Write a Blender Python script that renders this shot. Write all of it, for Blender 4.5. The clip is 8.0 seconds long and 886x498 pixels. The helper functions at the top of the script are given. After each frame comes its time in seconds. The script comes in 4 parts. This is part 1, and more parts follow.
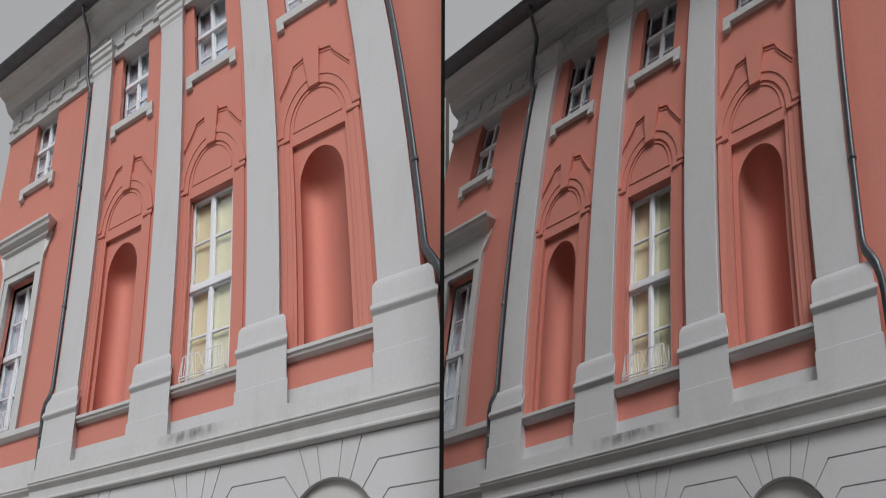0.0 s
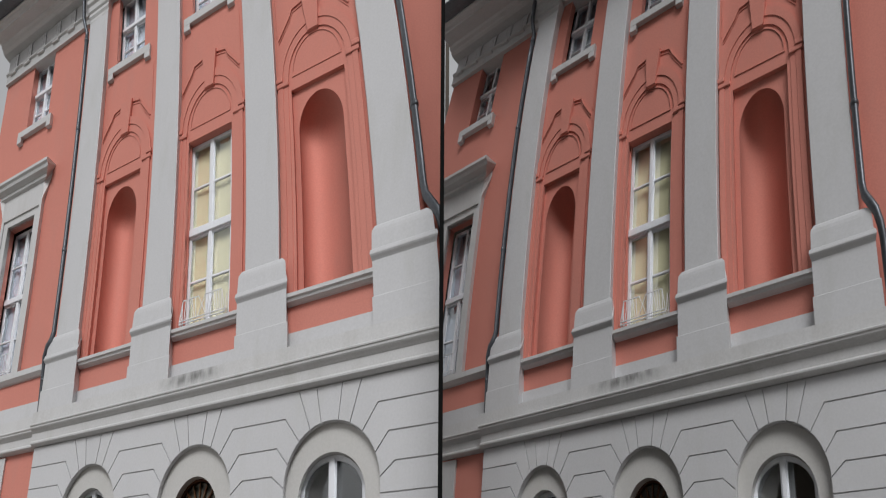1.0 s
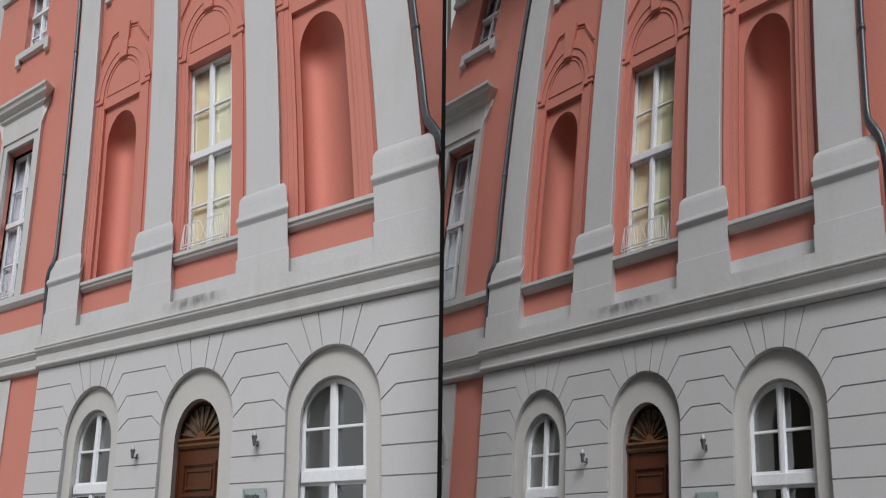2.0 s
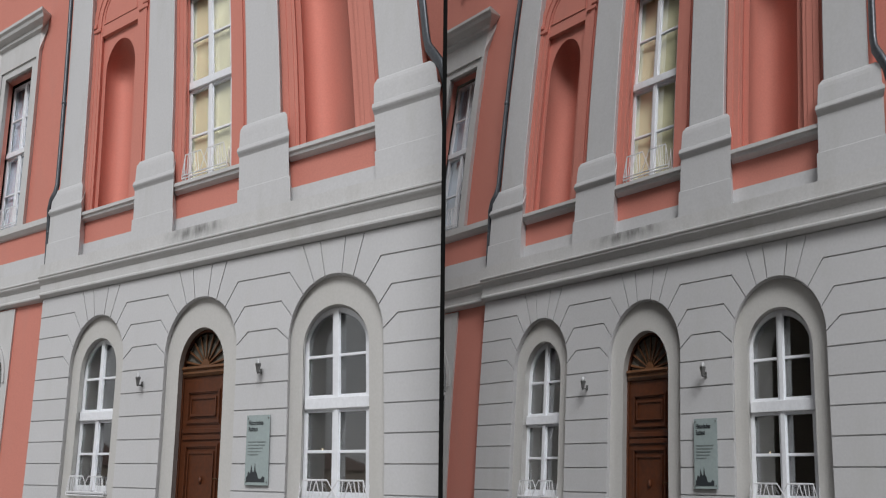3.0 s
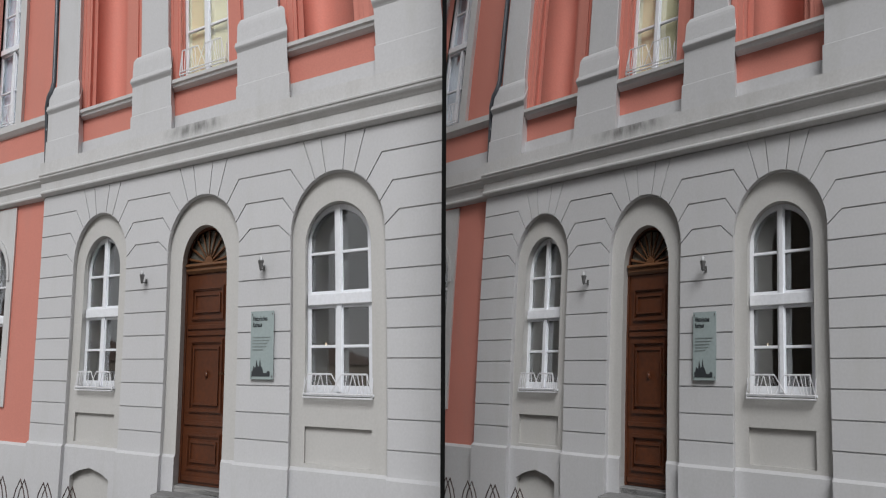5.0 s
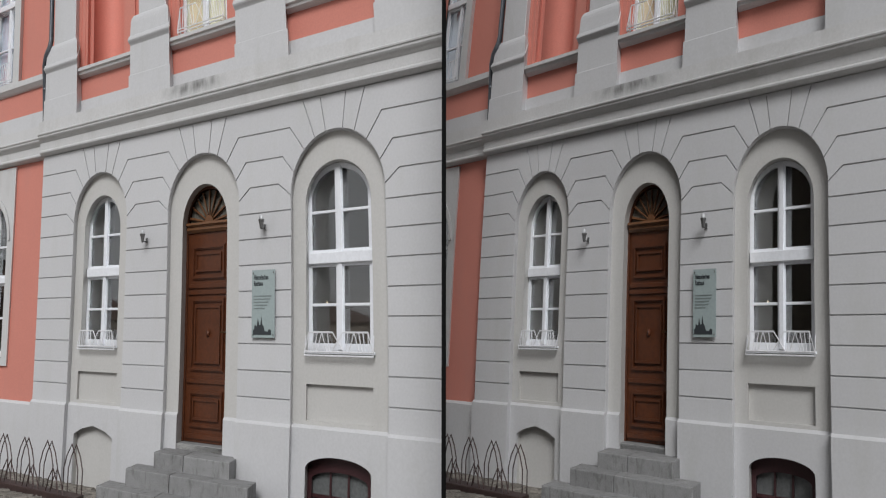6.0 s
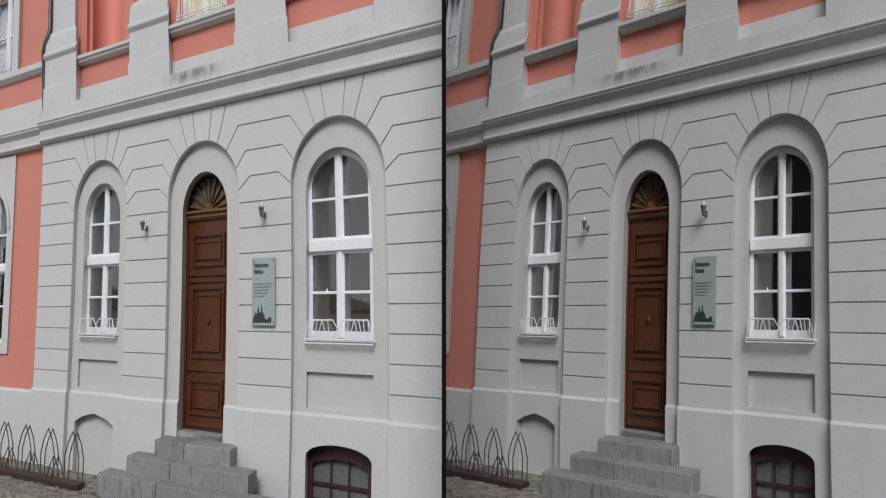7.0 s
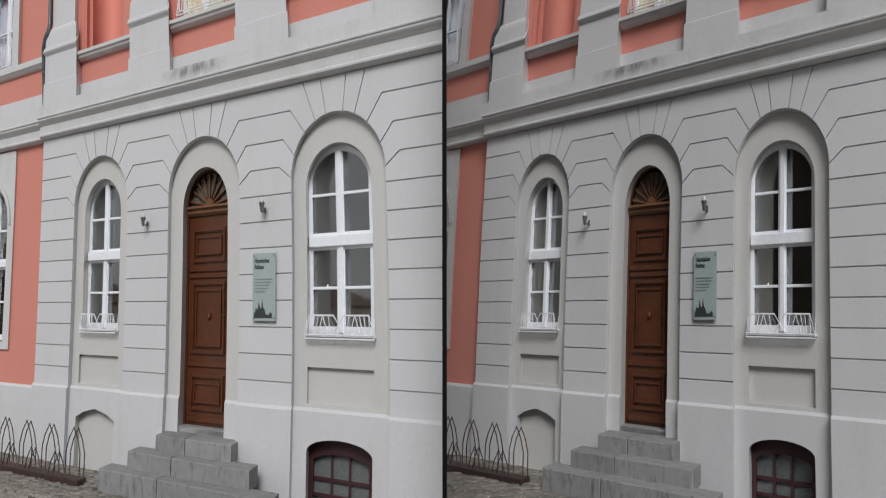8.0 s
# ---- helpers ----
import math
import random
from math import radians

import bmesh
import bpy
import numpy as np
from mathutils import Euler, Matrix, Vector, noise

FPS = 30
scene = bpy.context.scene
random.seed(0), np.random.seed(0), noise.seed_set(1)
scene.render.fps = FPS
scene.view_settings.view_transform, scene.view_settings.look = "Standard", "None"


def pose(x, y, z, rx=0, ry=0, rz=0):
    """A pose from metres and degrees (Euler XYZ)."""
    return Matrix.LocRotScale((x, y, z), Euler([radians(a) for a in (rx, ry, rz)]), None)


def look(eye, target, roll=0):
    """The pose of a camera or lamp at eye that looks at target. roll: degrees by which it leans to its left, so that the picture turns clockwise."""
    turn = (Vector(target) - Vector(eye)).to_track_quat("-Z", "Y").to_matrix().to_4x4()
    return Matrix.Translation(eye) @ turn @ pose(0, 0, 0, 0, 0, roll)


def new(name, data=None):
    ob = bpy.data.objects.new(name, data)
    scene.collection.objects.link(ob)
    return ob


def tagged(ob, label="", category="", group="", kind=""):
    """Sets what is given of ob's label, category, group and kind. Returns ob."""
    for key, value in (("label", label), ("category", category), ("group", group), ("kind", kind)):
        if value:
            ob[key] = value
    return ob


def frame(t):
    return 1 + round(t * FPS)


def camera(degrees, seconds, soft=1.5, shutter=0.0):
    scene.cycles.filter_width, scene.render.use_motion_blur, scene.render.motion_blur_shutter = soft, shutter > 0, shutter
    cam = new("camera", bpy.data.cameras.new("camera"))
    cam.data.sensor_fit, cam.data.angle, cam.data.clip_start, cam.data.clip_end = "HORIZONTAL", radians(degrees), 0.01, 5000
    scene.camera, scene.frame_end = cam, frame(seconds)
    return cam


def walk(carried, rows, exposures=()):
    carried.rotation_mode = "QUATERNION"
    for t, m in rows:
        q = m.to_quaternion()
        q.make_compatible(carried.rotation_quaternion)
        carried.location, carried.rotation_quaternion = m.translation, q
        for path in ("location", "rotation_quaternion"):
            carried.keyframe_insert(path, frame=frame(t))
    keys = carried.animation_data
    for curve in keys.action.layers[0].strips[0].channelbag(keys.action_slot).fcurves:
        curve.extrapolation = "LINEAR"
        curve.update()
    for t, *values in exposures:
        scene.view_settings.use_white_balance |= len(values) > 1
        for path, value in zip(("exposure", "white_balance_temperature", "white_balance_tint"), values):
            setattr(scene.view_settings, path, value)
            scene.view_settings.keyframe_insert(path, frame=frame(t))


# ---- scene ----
cam = camera(44.85, 8.0, soft=1.2)
EYE = 1.8775
# seconds, tilt, turn to the right, roll
PATH = [
    (0.0, 23.19, 0.04, 0.20),
    (0.5, 22.09, 0.05, 0.22),
    (1.0, 20.25, 0.08, 0.35),
    (1.5, 18.22, 0.10, 0.64),
    (1.7, 17.44, 0.08, 0.64),
    (2.8, 13.26, 0.01, 0.60),
    (3.0, 12.51, 0.00, 0.59),
    (3.5, 10.78, 0.01, 0.57),
    (4.0, 9.18, -0.01, 0.46),
    (4.5, 8.08, -0.02, 0.36),
    (5.0, 6.97, -0.03, 0.25),
    (5.2, 6.46, -0.03, 0.21),
    (6.3, 4.36, -0.05, -0.02),
    (6.5, 4.22, -0.05, -0.05),
    (7.0, 4.08, -0.05, 0.00),
    (7.5, 3.96, -0.05, 0.00),
    (8.0, 3.83, -0.08, -0.04),
]
walk(
    cam,
    [(t, pose(0, 0, EYE, 0, 0, -turn) @ pose(0, 0, 0, 90 + tilt) @ pose(0, 0, 0, 0, 0, roll)) for t, tilt, turn, roll in PATH],
    [(0.0, -0.76), (1.5, -0.76), (3.0, -0.78), (4.5, -0.74), (6.5, -0.66), (8.0, -0.62)],
)

# ---- overcast daylight ----
world = bpy.data.worlds.new("sky")
scene.world = world
world.use_nodes = True
wn, wl = world.node_tree.nodes, world.node_tree.links
sky = wn.new("ShaderNodeTexSky")
sky.sky_type, sky.sun_disc = "NISHITA", False
sky.sun_elevation, sky.sun_rotation = radians(31), radians(180)
sky.air_density, sky.dust_density, sky.ozone_density = 1.0, 6.0, 0.6
pale = wn.new("ShaderNodeHueSaturation")
pale.inputs["Saturation"].default_value = 0.12
wl.new(sky.outputs[0], pale.inputs["Color"])
veil = wn.new("ShaderNodeMix")   # high cloud over the whole sky
veil.data_type = "RGBA"
veil.inputs["Factor"].default_value = 0.8
veil.inputs["B"].default_value = (9.0, 9.1, 9.4, 1)
wl.new(pale.outputs[0], veil.inputs["A"])
wl.new(veil.outputs["Result"], wn["Background"].inputs["Color"])
wn["Background"].inputs["Strength"].default_value = 0.085

sun_data = bpy.data.lights.new("sun", "SUN")
sun_data.energy, sun_data.angle, sun_data.color = 4.7, radians(20), (0.985, 0.99, 1.0)
sun = new("sun", sun_data)
sun.matrix_world = look((0.1, -14, 19.0), (0, 14, 2))


# ---- materials ----
def material(name, colour, rough=0.8, metal=0.0, vary=0.12, scale=2.5, grain=60.0, bump=0.15, stain=None, amount=0.0, piece=0.0, coat=0.0, blots=1.7):
    m = bpy.data.materials.new(name)
    m.use_nodes = True
    n, l = m.node_tree.nodes, m.node_tree.links
    b = n["Principled BSDF"]
    b.inputs["Roughness"].default_value, b.inputs["Metallic"].default_value = rough, metal
    b.inputs["Coat Weight"].default_value = coat
    tc = n.new("ShaderNodeTexCoord")
    big, fine = n.new("ShaderNodeTexNoise"), n.new("ShaderNodeTexNoise")
    big.inputs["Scale"].default_value, big.inputs["Detail"].default_value = scale, 6
    fine.inputs["Scale"].default_value, fine.inputs["Detail"].default_value = grain, 4
    for node in (big, fine):
        l.new(tc.outputs["Object"], node.inputs["Vector"])
    mix = n.new("ShaderNodeMix")
    mix.data_type = "RGBA"
    mix.inputs["A"].default_value = (*[c * (1 - vary) for c in colour], 1)
    mix.inputs["B"].default_value = (*[min(1, c * (1 + vary)) for c in colour], 1)
    l.new(big.outputs["Fac"], mix.inputs["Factor"])
    speck, grit = n.new("ShaderNodeMapRange"), n.new("ShaderNodeMix")
    speck.inputs["From Min"].default_value, speck.inputs["From Max"].default_value = 0.3, 0.7
    speck.inputs["To Min"].default_value, speck.inputs["To Max"].default_value = 1 - 0.6 * vary - 0.02, 1 + 0.6 * vary + 0.02
    l.new(fine.outputs["Fac"], speck.inputs["Value"])
    grit.data_type, grit.blend_type = "RGBA", "MULTIPLY"
    grit.inputs["Factor"].default_value = 1
    l.new(mix.outputs["Result"], grit.inputs["A"])
    l.new(speck.outputs["Result"], grit.inputs["B"])
    out = grit.outputs["Result"]
    if piece:
        info, ramp = n.new("ShaderNodeObjectInfo"), n.new("ShaderNodeMapRange")
        ramp.inputs["To Min"].default_value, ramp.inputs["To Max"].default_value = 1 - piece, 1 + piece
        l.new(info.outputs["Random"], ramp.inputs["Value"])
        mul = n.new("ShaderNodeMix")
        mul.data_type, mul.blend_type = "RGBA", "MULTIPLY"
        mul.inputs["Factor"].default_value = 1
        l.new(out, mul.inputs["A"])
        l.new(ramp.outputs["Result"], mul.inputs["B"])
        out = mul.outputs["Result"]
    if stain:
        blot, edge, over = n.new("ShaderNodeTexNoise"), n.new("ShaderNodeMapRange"), n.new("ShaderNodeMix")
        mp = n.new("ShaderNodeMapping")
        mp.inputs["Scale"].default_value = (1.6, 1.6, 0.5)
        l.new(tc.outputs["Object"], mp.inputs["Vector"])
        l.new(mp.outputs["Vector"], blot.inputs["Vector"])
        blot.inputs["Scale"].default_value, blot.inputs["Detail"].default_value = blots, 8
        blot.inputs["Roughness"].default_value = 0.65
        edge.inputs["From Min"].default_value, edge.inputs["From Max"].default_value = 0.52, 0.75
        edge.inputs["To Max"].default_value = amount
        l.new(blot.outputs["Fac"], edge.inputs["Value"])
        over.data_type = "RGBA"
        over.inputs["B"].default_value = (*stain, 1)
        l.new(edge.outputs["Result"], over.inputs["Factor"])
        l.new(out, over.inputs["A"])
        out = over.outputs["Result"]
    l.new(out, b.inputs["Base Color"])
    bp = n.new("ShaderNodeBump")
    bp.inputs["Strength"].default_value, bp.inputs["Distance"].default_value = bump, 0.01
    l.new(fine.outputs["Fac"], bp.inputs["Height"])
    l.new(bp.outputs["Normal"], b.inputs["Normal"])
    return m


GREY = material("grey_stucco", (0.487, 0.487, 0.497), 0.9, vary=0.03, scale=1.3, grain=40, bump=0.06, stain=(0.40, 0.40, 0.38), amount=0.45)
GREY_BLOCK = material("grey_stucco_block", (0.487, 0.487, 0.497), 0.9, vary=0.03, scale=1.6, grain=40, bump=0.06, stain=(0.42, 0.42, 0.395), amount=0.4, piece=0.025)
BELT_MAT = material("stained_belt_stucco", (0.487, 0.484, 0.484), 0.88, vary=0.05, scale=1.8, grain=45, bump=0.08, stain=(0.34, 0.33, 0.305), amount=0.4)
GREY_TRIM = material("grey_stucco_trim", (0.487, 0.484, 0.484), 0.88, vary=0.05, scale=1.8, grain=45, bump=0.08, stain=(0.34, 0.33, 0.305), amount=0.4)
CORAL = material("coral_stucco", (0.52, 0.195, 0.152), 0.85, vary=0.05, scale=1.2, grain=55, bump=0.12, stain=(0.45, 0.20, 0.165), amount=0.5)
WIRE = material("pale_wire_paint", (0.62, 0.62, 0.64), 0.5, vary=0.12, scale=8, grain=40, bump=0.05)
INFILL = material("warm_grey_stucco", (0.458, 0.450, 0.436), 0.9, vary=0.03, scale=1.4, grain=40, bump=0.06, stain=(0.40, 0.385, 0.35), amount=0.35)
WHITE = material("white_window_paint", (0.70, 0.715, 0.75), 0.45, vary=0.05, scale=5, grain=30, bump=0.05, stain=(0.6, 0.6, 0.6), amount=0.25)
WOOD = material("brown_door_wood", (0.076, 0.0205, 0.0055), 0.55, vary=0.3, scale=3, grain=22, bump=0.1, stain=(0.05, 0.015, 0.007), amount=0.6, coat=0.1)
WOOD_LIGHT = material("tan_door_wood", (0.135, 0.060, 0.026), 0.45, vary=0.25, scale=4, grain=22, bump=0.1)
ZINC = material("zinc_pipe", (0.115, 0.125, 0.14), 0.45, 0.65, vary=0.25, scale=6, grain=40, bump=0.06, stain=(0.06, 0.065, 0.07), amount=0.5)
SLATE = material("slate_roof", (0.06, 0.062, 0.068), 0.6, vary=0.3, scale=6, grain=40, bump=0.3)
GRANITE = material("granite_step", (0.215, 0.215, 0.215), 0.8, vary=0.22, scale=9, grain=90, bump=0.2, stain=(0.055, 0.052, 0.046), amount=0.85, piece=0.10, blots=9.0)
COBBLE = material("cobblestone", (0.165, 0.150, 0.130), 0.8, vary=0.25, scale=5, grain=70, bump=0.5, piece=0.3)
# paleness chosen so the unseen ground bounces light up
PAVING = material("pale_bounce_paving", (0.30, 0.285, 0.26), 0.9, vary=0.15, scale=0.6, grain=30, bump=0.3, stain=(0.2, 0.19, 0.17), amount=0.5)
SAND = material("sandy_joint", (0.06, 0.053, 0.043), 0.95, vary=0.25, scale=2, grain=90, bump=0.6, stain=(0.04, 0.042, 0.025), amount=0.6)
RUST = material("dark_rusty_steel", (0.055, 0.033, 0.03), 0.6, 0.4, vary=0.3, scale=9, grain=60, bump=0.2)
STEEL = material("grey_lamp_metal", (0.16, 0.16, 0.16), 0.45, 0.6, vary=0.15, scale=9, grain=40, bump=0.05)
MAROON = material("maroon_window_paint", (0.045, 0.016, 0.018), 0.5, vary=0.2, scale=6, grain=40, bump=0.08)
BLIND = material("cream_roller_blind", (0.60, 0.55, 0.37), 0.9, vary=0.04, scale=1.2, grain=120, bump=0.05)
# the pale blue paints the sky's reflection in the panes onto the curtain
SKY_CURTAIN = material("sky_tinted_net_curtain", (0.46, 0.50, 0.58), 0.9, vary=0.1, scale=3, grain=90, bump=0.1)
FROST_DOME = material("pale_lamp_glass", (0.45, 0.46, 0.47), 0.3, vary=0.08, scale=5, grain=30, bump=0.02)
FROST = material("grey_cellar_glass", (0.12, 0.125, 0.125), 0.25, vary=0.2, scale=3, grain=30, bump=0.03)
FANGLASS = material("clouded_fanlight_glass", (0.15, 0.145, 0.125), 0.3, vary=0.5, scale=9, grain=28, bump=0.5)
# near-black base colour puts the rooms' shade into the plaster
INSIDE = material("shade_toned_room_plaster", (0.06, 0.05, 0.04), 0.9, vary=0.1, scale=2, grain=40, bump=0.05)
DIVIDER_BLACK = material("black_divider_coat", (0.004, 0.004, 0.004), 0.8, vary=0.3, scale=3, grain=40, bump=0.2)
ENAMEL = material("pale_green_sign_plate", (0.30, 0.355, 0.355), 0.2, vary=0.05, scale=2.5, grain=30, bump=0.01)
INK = material("dark_print", (0.03, 0.035, 0.04), 0.5, vary=0.1, scale=8, grain=40, bump=0.0)
INK_FAINT = material("faint_print", (0.17, 0.20, 0.20), 0.5, vary=0.1, scale=8, grain=40, bump=0.0)
DIVIDER_BLACK.node_tree.nodes["Principled BSDF"].inputs["Specular IOR Level"].default_value = 0.05
BRASS = material("dark_brass", (0.10, 0.06, 0.03), 0.35, 0.8, vary=0.2, scale=9, grain=40, bump=0.05)
# white added on unseen back walls to bounce light onto the neighbouring front
BACK = material("bounce_white_plaster", (0.80, 0.80, 0.78), 0.9, vary=0.1, scale=1, grain=20, bump=0.1)

# rain streaks below the middle window, on the belt course only
bn, bl = BELT_MAT.node_tree.nodes, BELT_MAT.node_tree.links
base = bn["Principled BSDF"].inputs["Base Color"]
coord, xyz, streak = bn.new("ShaderNodeTexCoord"), bn.new("ShaderNodeSeparateXYZ"), bn.new("ShaderNodeTexNoise")
thin = bn.new("ShaderNodeMapping")
thin.inputs["Scale"].default_value = (6, 1, 2.2)
streak.inputs["Scale"].default_value, streak.inputs["Detail"].default_value = 1.6, 6
bl.new(coord.outputs["Object"], xyz.inputs[0])
bl.new(coord.outputs["Object"], thin.inputs["Vector"])
bl.new(thin.outputs["Vector"], streak.inputs["Vector"])


def window_of(out, lo, hi, soft):
    a, b, m = bn.new("ShaderNodeMapRange"), bn.new("ShaderNodeMapRange"), bn.new("ShaderNodeMath")
    for node, p, q in ((a, lo, lo + soft), (b, hi, hi - soft)):
        node.inputs["From Min"].default_value, node.inputs["From Max"].default_value = p, q
        bl.new(out, node.inputs["Value"])
    m.operation = "MULTIPLY"
    bl.new(a.outputs["Result"], m.inputs[0])
    bl.new(b.outputs["Result"], m.inputs[1])
    return m.outputs[0]


patch, full, dirty = bn.new("ShaderNodeMath"), bn.new("ShaderNodeMath"), bn.new("ShaderNodeMix")
patch.operation = full.operation = "MULTIPLY"
bl.new(window_of(xyz.outputs["X"], -0.10, 1.15, 0.45), patch.inputs[0])
bl.new(window_of(xyz.outputs["Z"], 4.33, 4.56, 0.10), patch.inputs[1])
bl.new(patch.outputs[0], full.inputs[0])
bl.new(window_of(streak.outputs["Fac"], 0.30, 2.0, 0.4), full.inputs[1])
dirty.data_type = "RGBA"
dirty.inputs["B"].default_value = (0.10, 0.10, 0.095, 1)
bl.new(full.outputs[0], dirty.inputs["Factor"])
bl.new(base.links[0].from_socket, dirty.inputs["A"])
bl.new(dirty.outputs["Result"], base)

GLASS = bpy.data.materials.new("window_glass")
GLASS.use_nodes = True
gb = GLASS.node_tree.nodes["Principled BSDF"]
gb.inputs["Base Color"].default_value = (0.9, 0.93, 0.93, 1)
gb.inputs["Roughness"].default_value = 0.02
gb.inputs["Transmission Weight"].default_value = 1.0
gb.inputs["IOR"].default_value = 2.2
GLOW = bpy.data.materials.new("lamp_glow")
GLOW.use_nodes = True
GLOW.node_tree.nodes["Principled BSDF"].inputs["Emission Color"].default_value = (1, 0.75, 0.45, 1)
GLOW.node_tree.nodes["Principled BSDF"].inputs["Emission Strength"].default_value = 3.0


# ---- shapes: x along the wall, y into the house, z up ----
class Site:
    """How the house being built stands: its pose, how its old fabric has settled, and the side on which the divider
    plane cuts it off.
    """
    here, settled, cut = Matrix(), None, 0


ROUND = 0.45   # depths are drawn in units of 2.2 m; turned and bent things stay round


def settle(p):
    """The fronts are battered: they draw in and lean a little as they rise, and stand askew on their plots."""
    if not Site.settled:
        return p
    k, t1, t2, l1, l2, s, d, m1, m2, n1, n2 = Site.settled
    x, y, z = p
    h = z / 10
    return Vector((x * (k + t1 * h + t2 * h * h) + l1 * h + l2 * h * h + s * y, d * y, z * (1 + m1 * h + m2 * h * h + n1 * x / 10 + n2 * x * h / 10)))


def divider_plane():
    """The face of the added divider bar, in the house's own axes."""
    back = Site.here.inverted()
    return back @ Vector((0, 0, 0)), back.to_3x3() @ Vector((1, -0.0021 * Site.cut, 0))


def cut_off(bm):
    co, no = divider_plane()
    geom = bm.verts[:] + bm.edges[:] + bm.faces[:]
    done = bmesh.ops.bisect_plane(bm, geom=geom, dist=1e-5, plane_co=co, plane_no=no, clear_outer=Site.cut < 0, clear_inner=Site.cut > 0)
    edges = [e for e in done["geom_cut"] if isinstance(e, bmesh.types.BMEdge) and e.is_boundary]
    if edges:
        bmesh.ops.holes_fill(bm, edges=edges)


def part(name, bm, mat, parent=None, label="", smooth=False, here=None):
    """Links a bmesh as one mesh object, settled with its house; None if the divider plane leaves nothing of it."""
    if Site.settled:
        zs = [v.co.z for v in bm.verts]
        if max(zs) - min(zs) > 1.5:
            z = math.ceil(min(zs) / 0.8 + 0.1) * 0.8
            while z < max(zs) - 0.05:
                bmesh.ops.bisect_plane(bm, geom=bm.verts[:] + bm.edges[:] + bm.faces[:], dist=1e-4, plane_co=(0, 0, z), plane_no=(0, 0, 1))
                z += 0.8
        for v in bm.verts:
            v.co = settle(v.co)
        co, no = divider_plane()
        sides = [(v.co - co).dot(no) * Site.cut for v in bm.verts]
        if min(sides) < 0:
            if max(sides) <= 0:
                bm.free()
                return None
            cut_off(bm)
    bmesh.ops.recalc_face_normals(bm, faces=bm.faces)
    me = bpy.data.meshes.new(name)
    bm.to_mesh(me)
    bm.free()
    me.materials.append(mat)
    if smooth:
        for p in me.polygons:
            p.use_smooth = True
    ob = new(name, me)
    if parent:
        ob.parent = parent
    if here:
        ob.matrix_world = here
    if label:
        ob["label"] = label
    return ob


def box(bm, x0, x1, y0, y1, z0, z1):
    v = [bm.verts.new((x, y, z)) for z in (z0, z1) for x, y in ((x0, y0), (x1, y0), (x1, y1), (x0, y1))]
    for f in ((0, 1, 2, 3), (4, 5, 6, 7), (0, 1, 5, 4), (1, 2, 6, 5), (2, 3, 7, 6), (3, 0, 4, 7)):
        bm.faces.new([v[i] for i in f])


def soft_box(x0, x1, y0, y1, z0, z1, r=0.01, bm=None):
    bm = bm or bmesh.new()
    old = set(bm.edges)
    box(bm, x0, x1, y0, y1, z0, z1)
    bmesh.ops.bevel(bm, geom=[e for e in bm.edges if e not in old], offset=r, segments=2, affect="EDGES", profile=0.6)
    return bm


def inset(pts, d):
    """A simple polygon, counter-clockwise, drawn in by d."""
    out, n = [], len(pts)
    for i in range(n):
        a, b, c = (Vector(pts[j % n]) for j in (i - 1, i, i + 1))
        e, f = (b - a).normalized(), (c - b).normalized()
        ne, nf = Vector((-e.y, e.x)), Vector((-f.y, f.x))
        k = ne + nf
        out.append(tuple(b + k * (d / max(0.35, 1 + ne.dot(nf)))))
    return out


def prism(bm, pts, y0, y1, edge=0.0):
    """A polygon of (x, z) from the front y0 back to y1, with a chamfer round its front."""
    rings = [(inset(pts, edge), y0), (pts, y0 + edge), (pts, y1)] if edge else [(pts, y0), (pts, y1)]
    loops = [[bm.verts.new((x, y, z)) for x, z in ring] for ring, y in rings]
    bm.faces.new(loops[0])
    bm.faces.new(list(reversed(loops[-1])))
    n = len(pts)
    for p, q in zip(loops, loops[1:]):
        for i in range(n):
            bm.faces.new((p[i], p[(i + 1) % n], q[(i + 1) % n], q[i]))


def plate(bm, outer, holes, y0, y1):
    """A slab with openings that go through it."""
    for y in (y0, y1):
        edges = []
        for loop in (outer, *holes):
            vs = [bm.verts.new((x, y, z)) for x, z in loop]
            edges += [bm.edges.new((vs[i], vs[(i + 1) % len(vs)])) for i in range(len(vs))]
        bmesh.ops.triangle_fill(bm, use_beauty=True, use_dissolve=False, edges=edges)
    for loop in (outer, *holes):
        n = len(loop)
        for i in range(n):
            a, b = loop[i], loop[(i + 1) % n]
            bm.faces.new([bm.verts.new(p) for p in ((a[0], y0, a[1]), (b[0], y0, b[1]), (b[0], y1, b[1]), (a[0], y1, a[1]))])
    bmesh.ops.remove_doubles(bm, verts=bm.verts, dist=1e-5)


def rect(x0, x1, z0, z1):
    return [(x0, z0), (x1, z0), (x1, z1), (x0, z1)]


def on_arch(c, a, z, b, deg):
    return (c + a * math.cos(radians(deg)), z + b * math.sin(radians(deg)))


def arched(c, a, z0, z, b, n=28):
    """An opening with an arched head: foot at z0, spring at z, rise b."""
    return [(c - a, z0), (c + a, z0)] + [on_arch(c, a, z, b, 180 * i / n) for i in range(n + 1)]


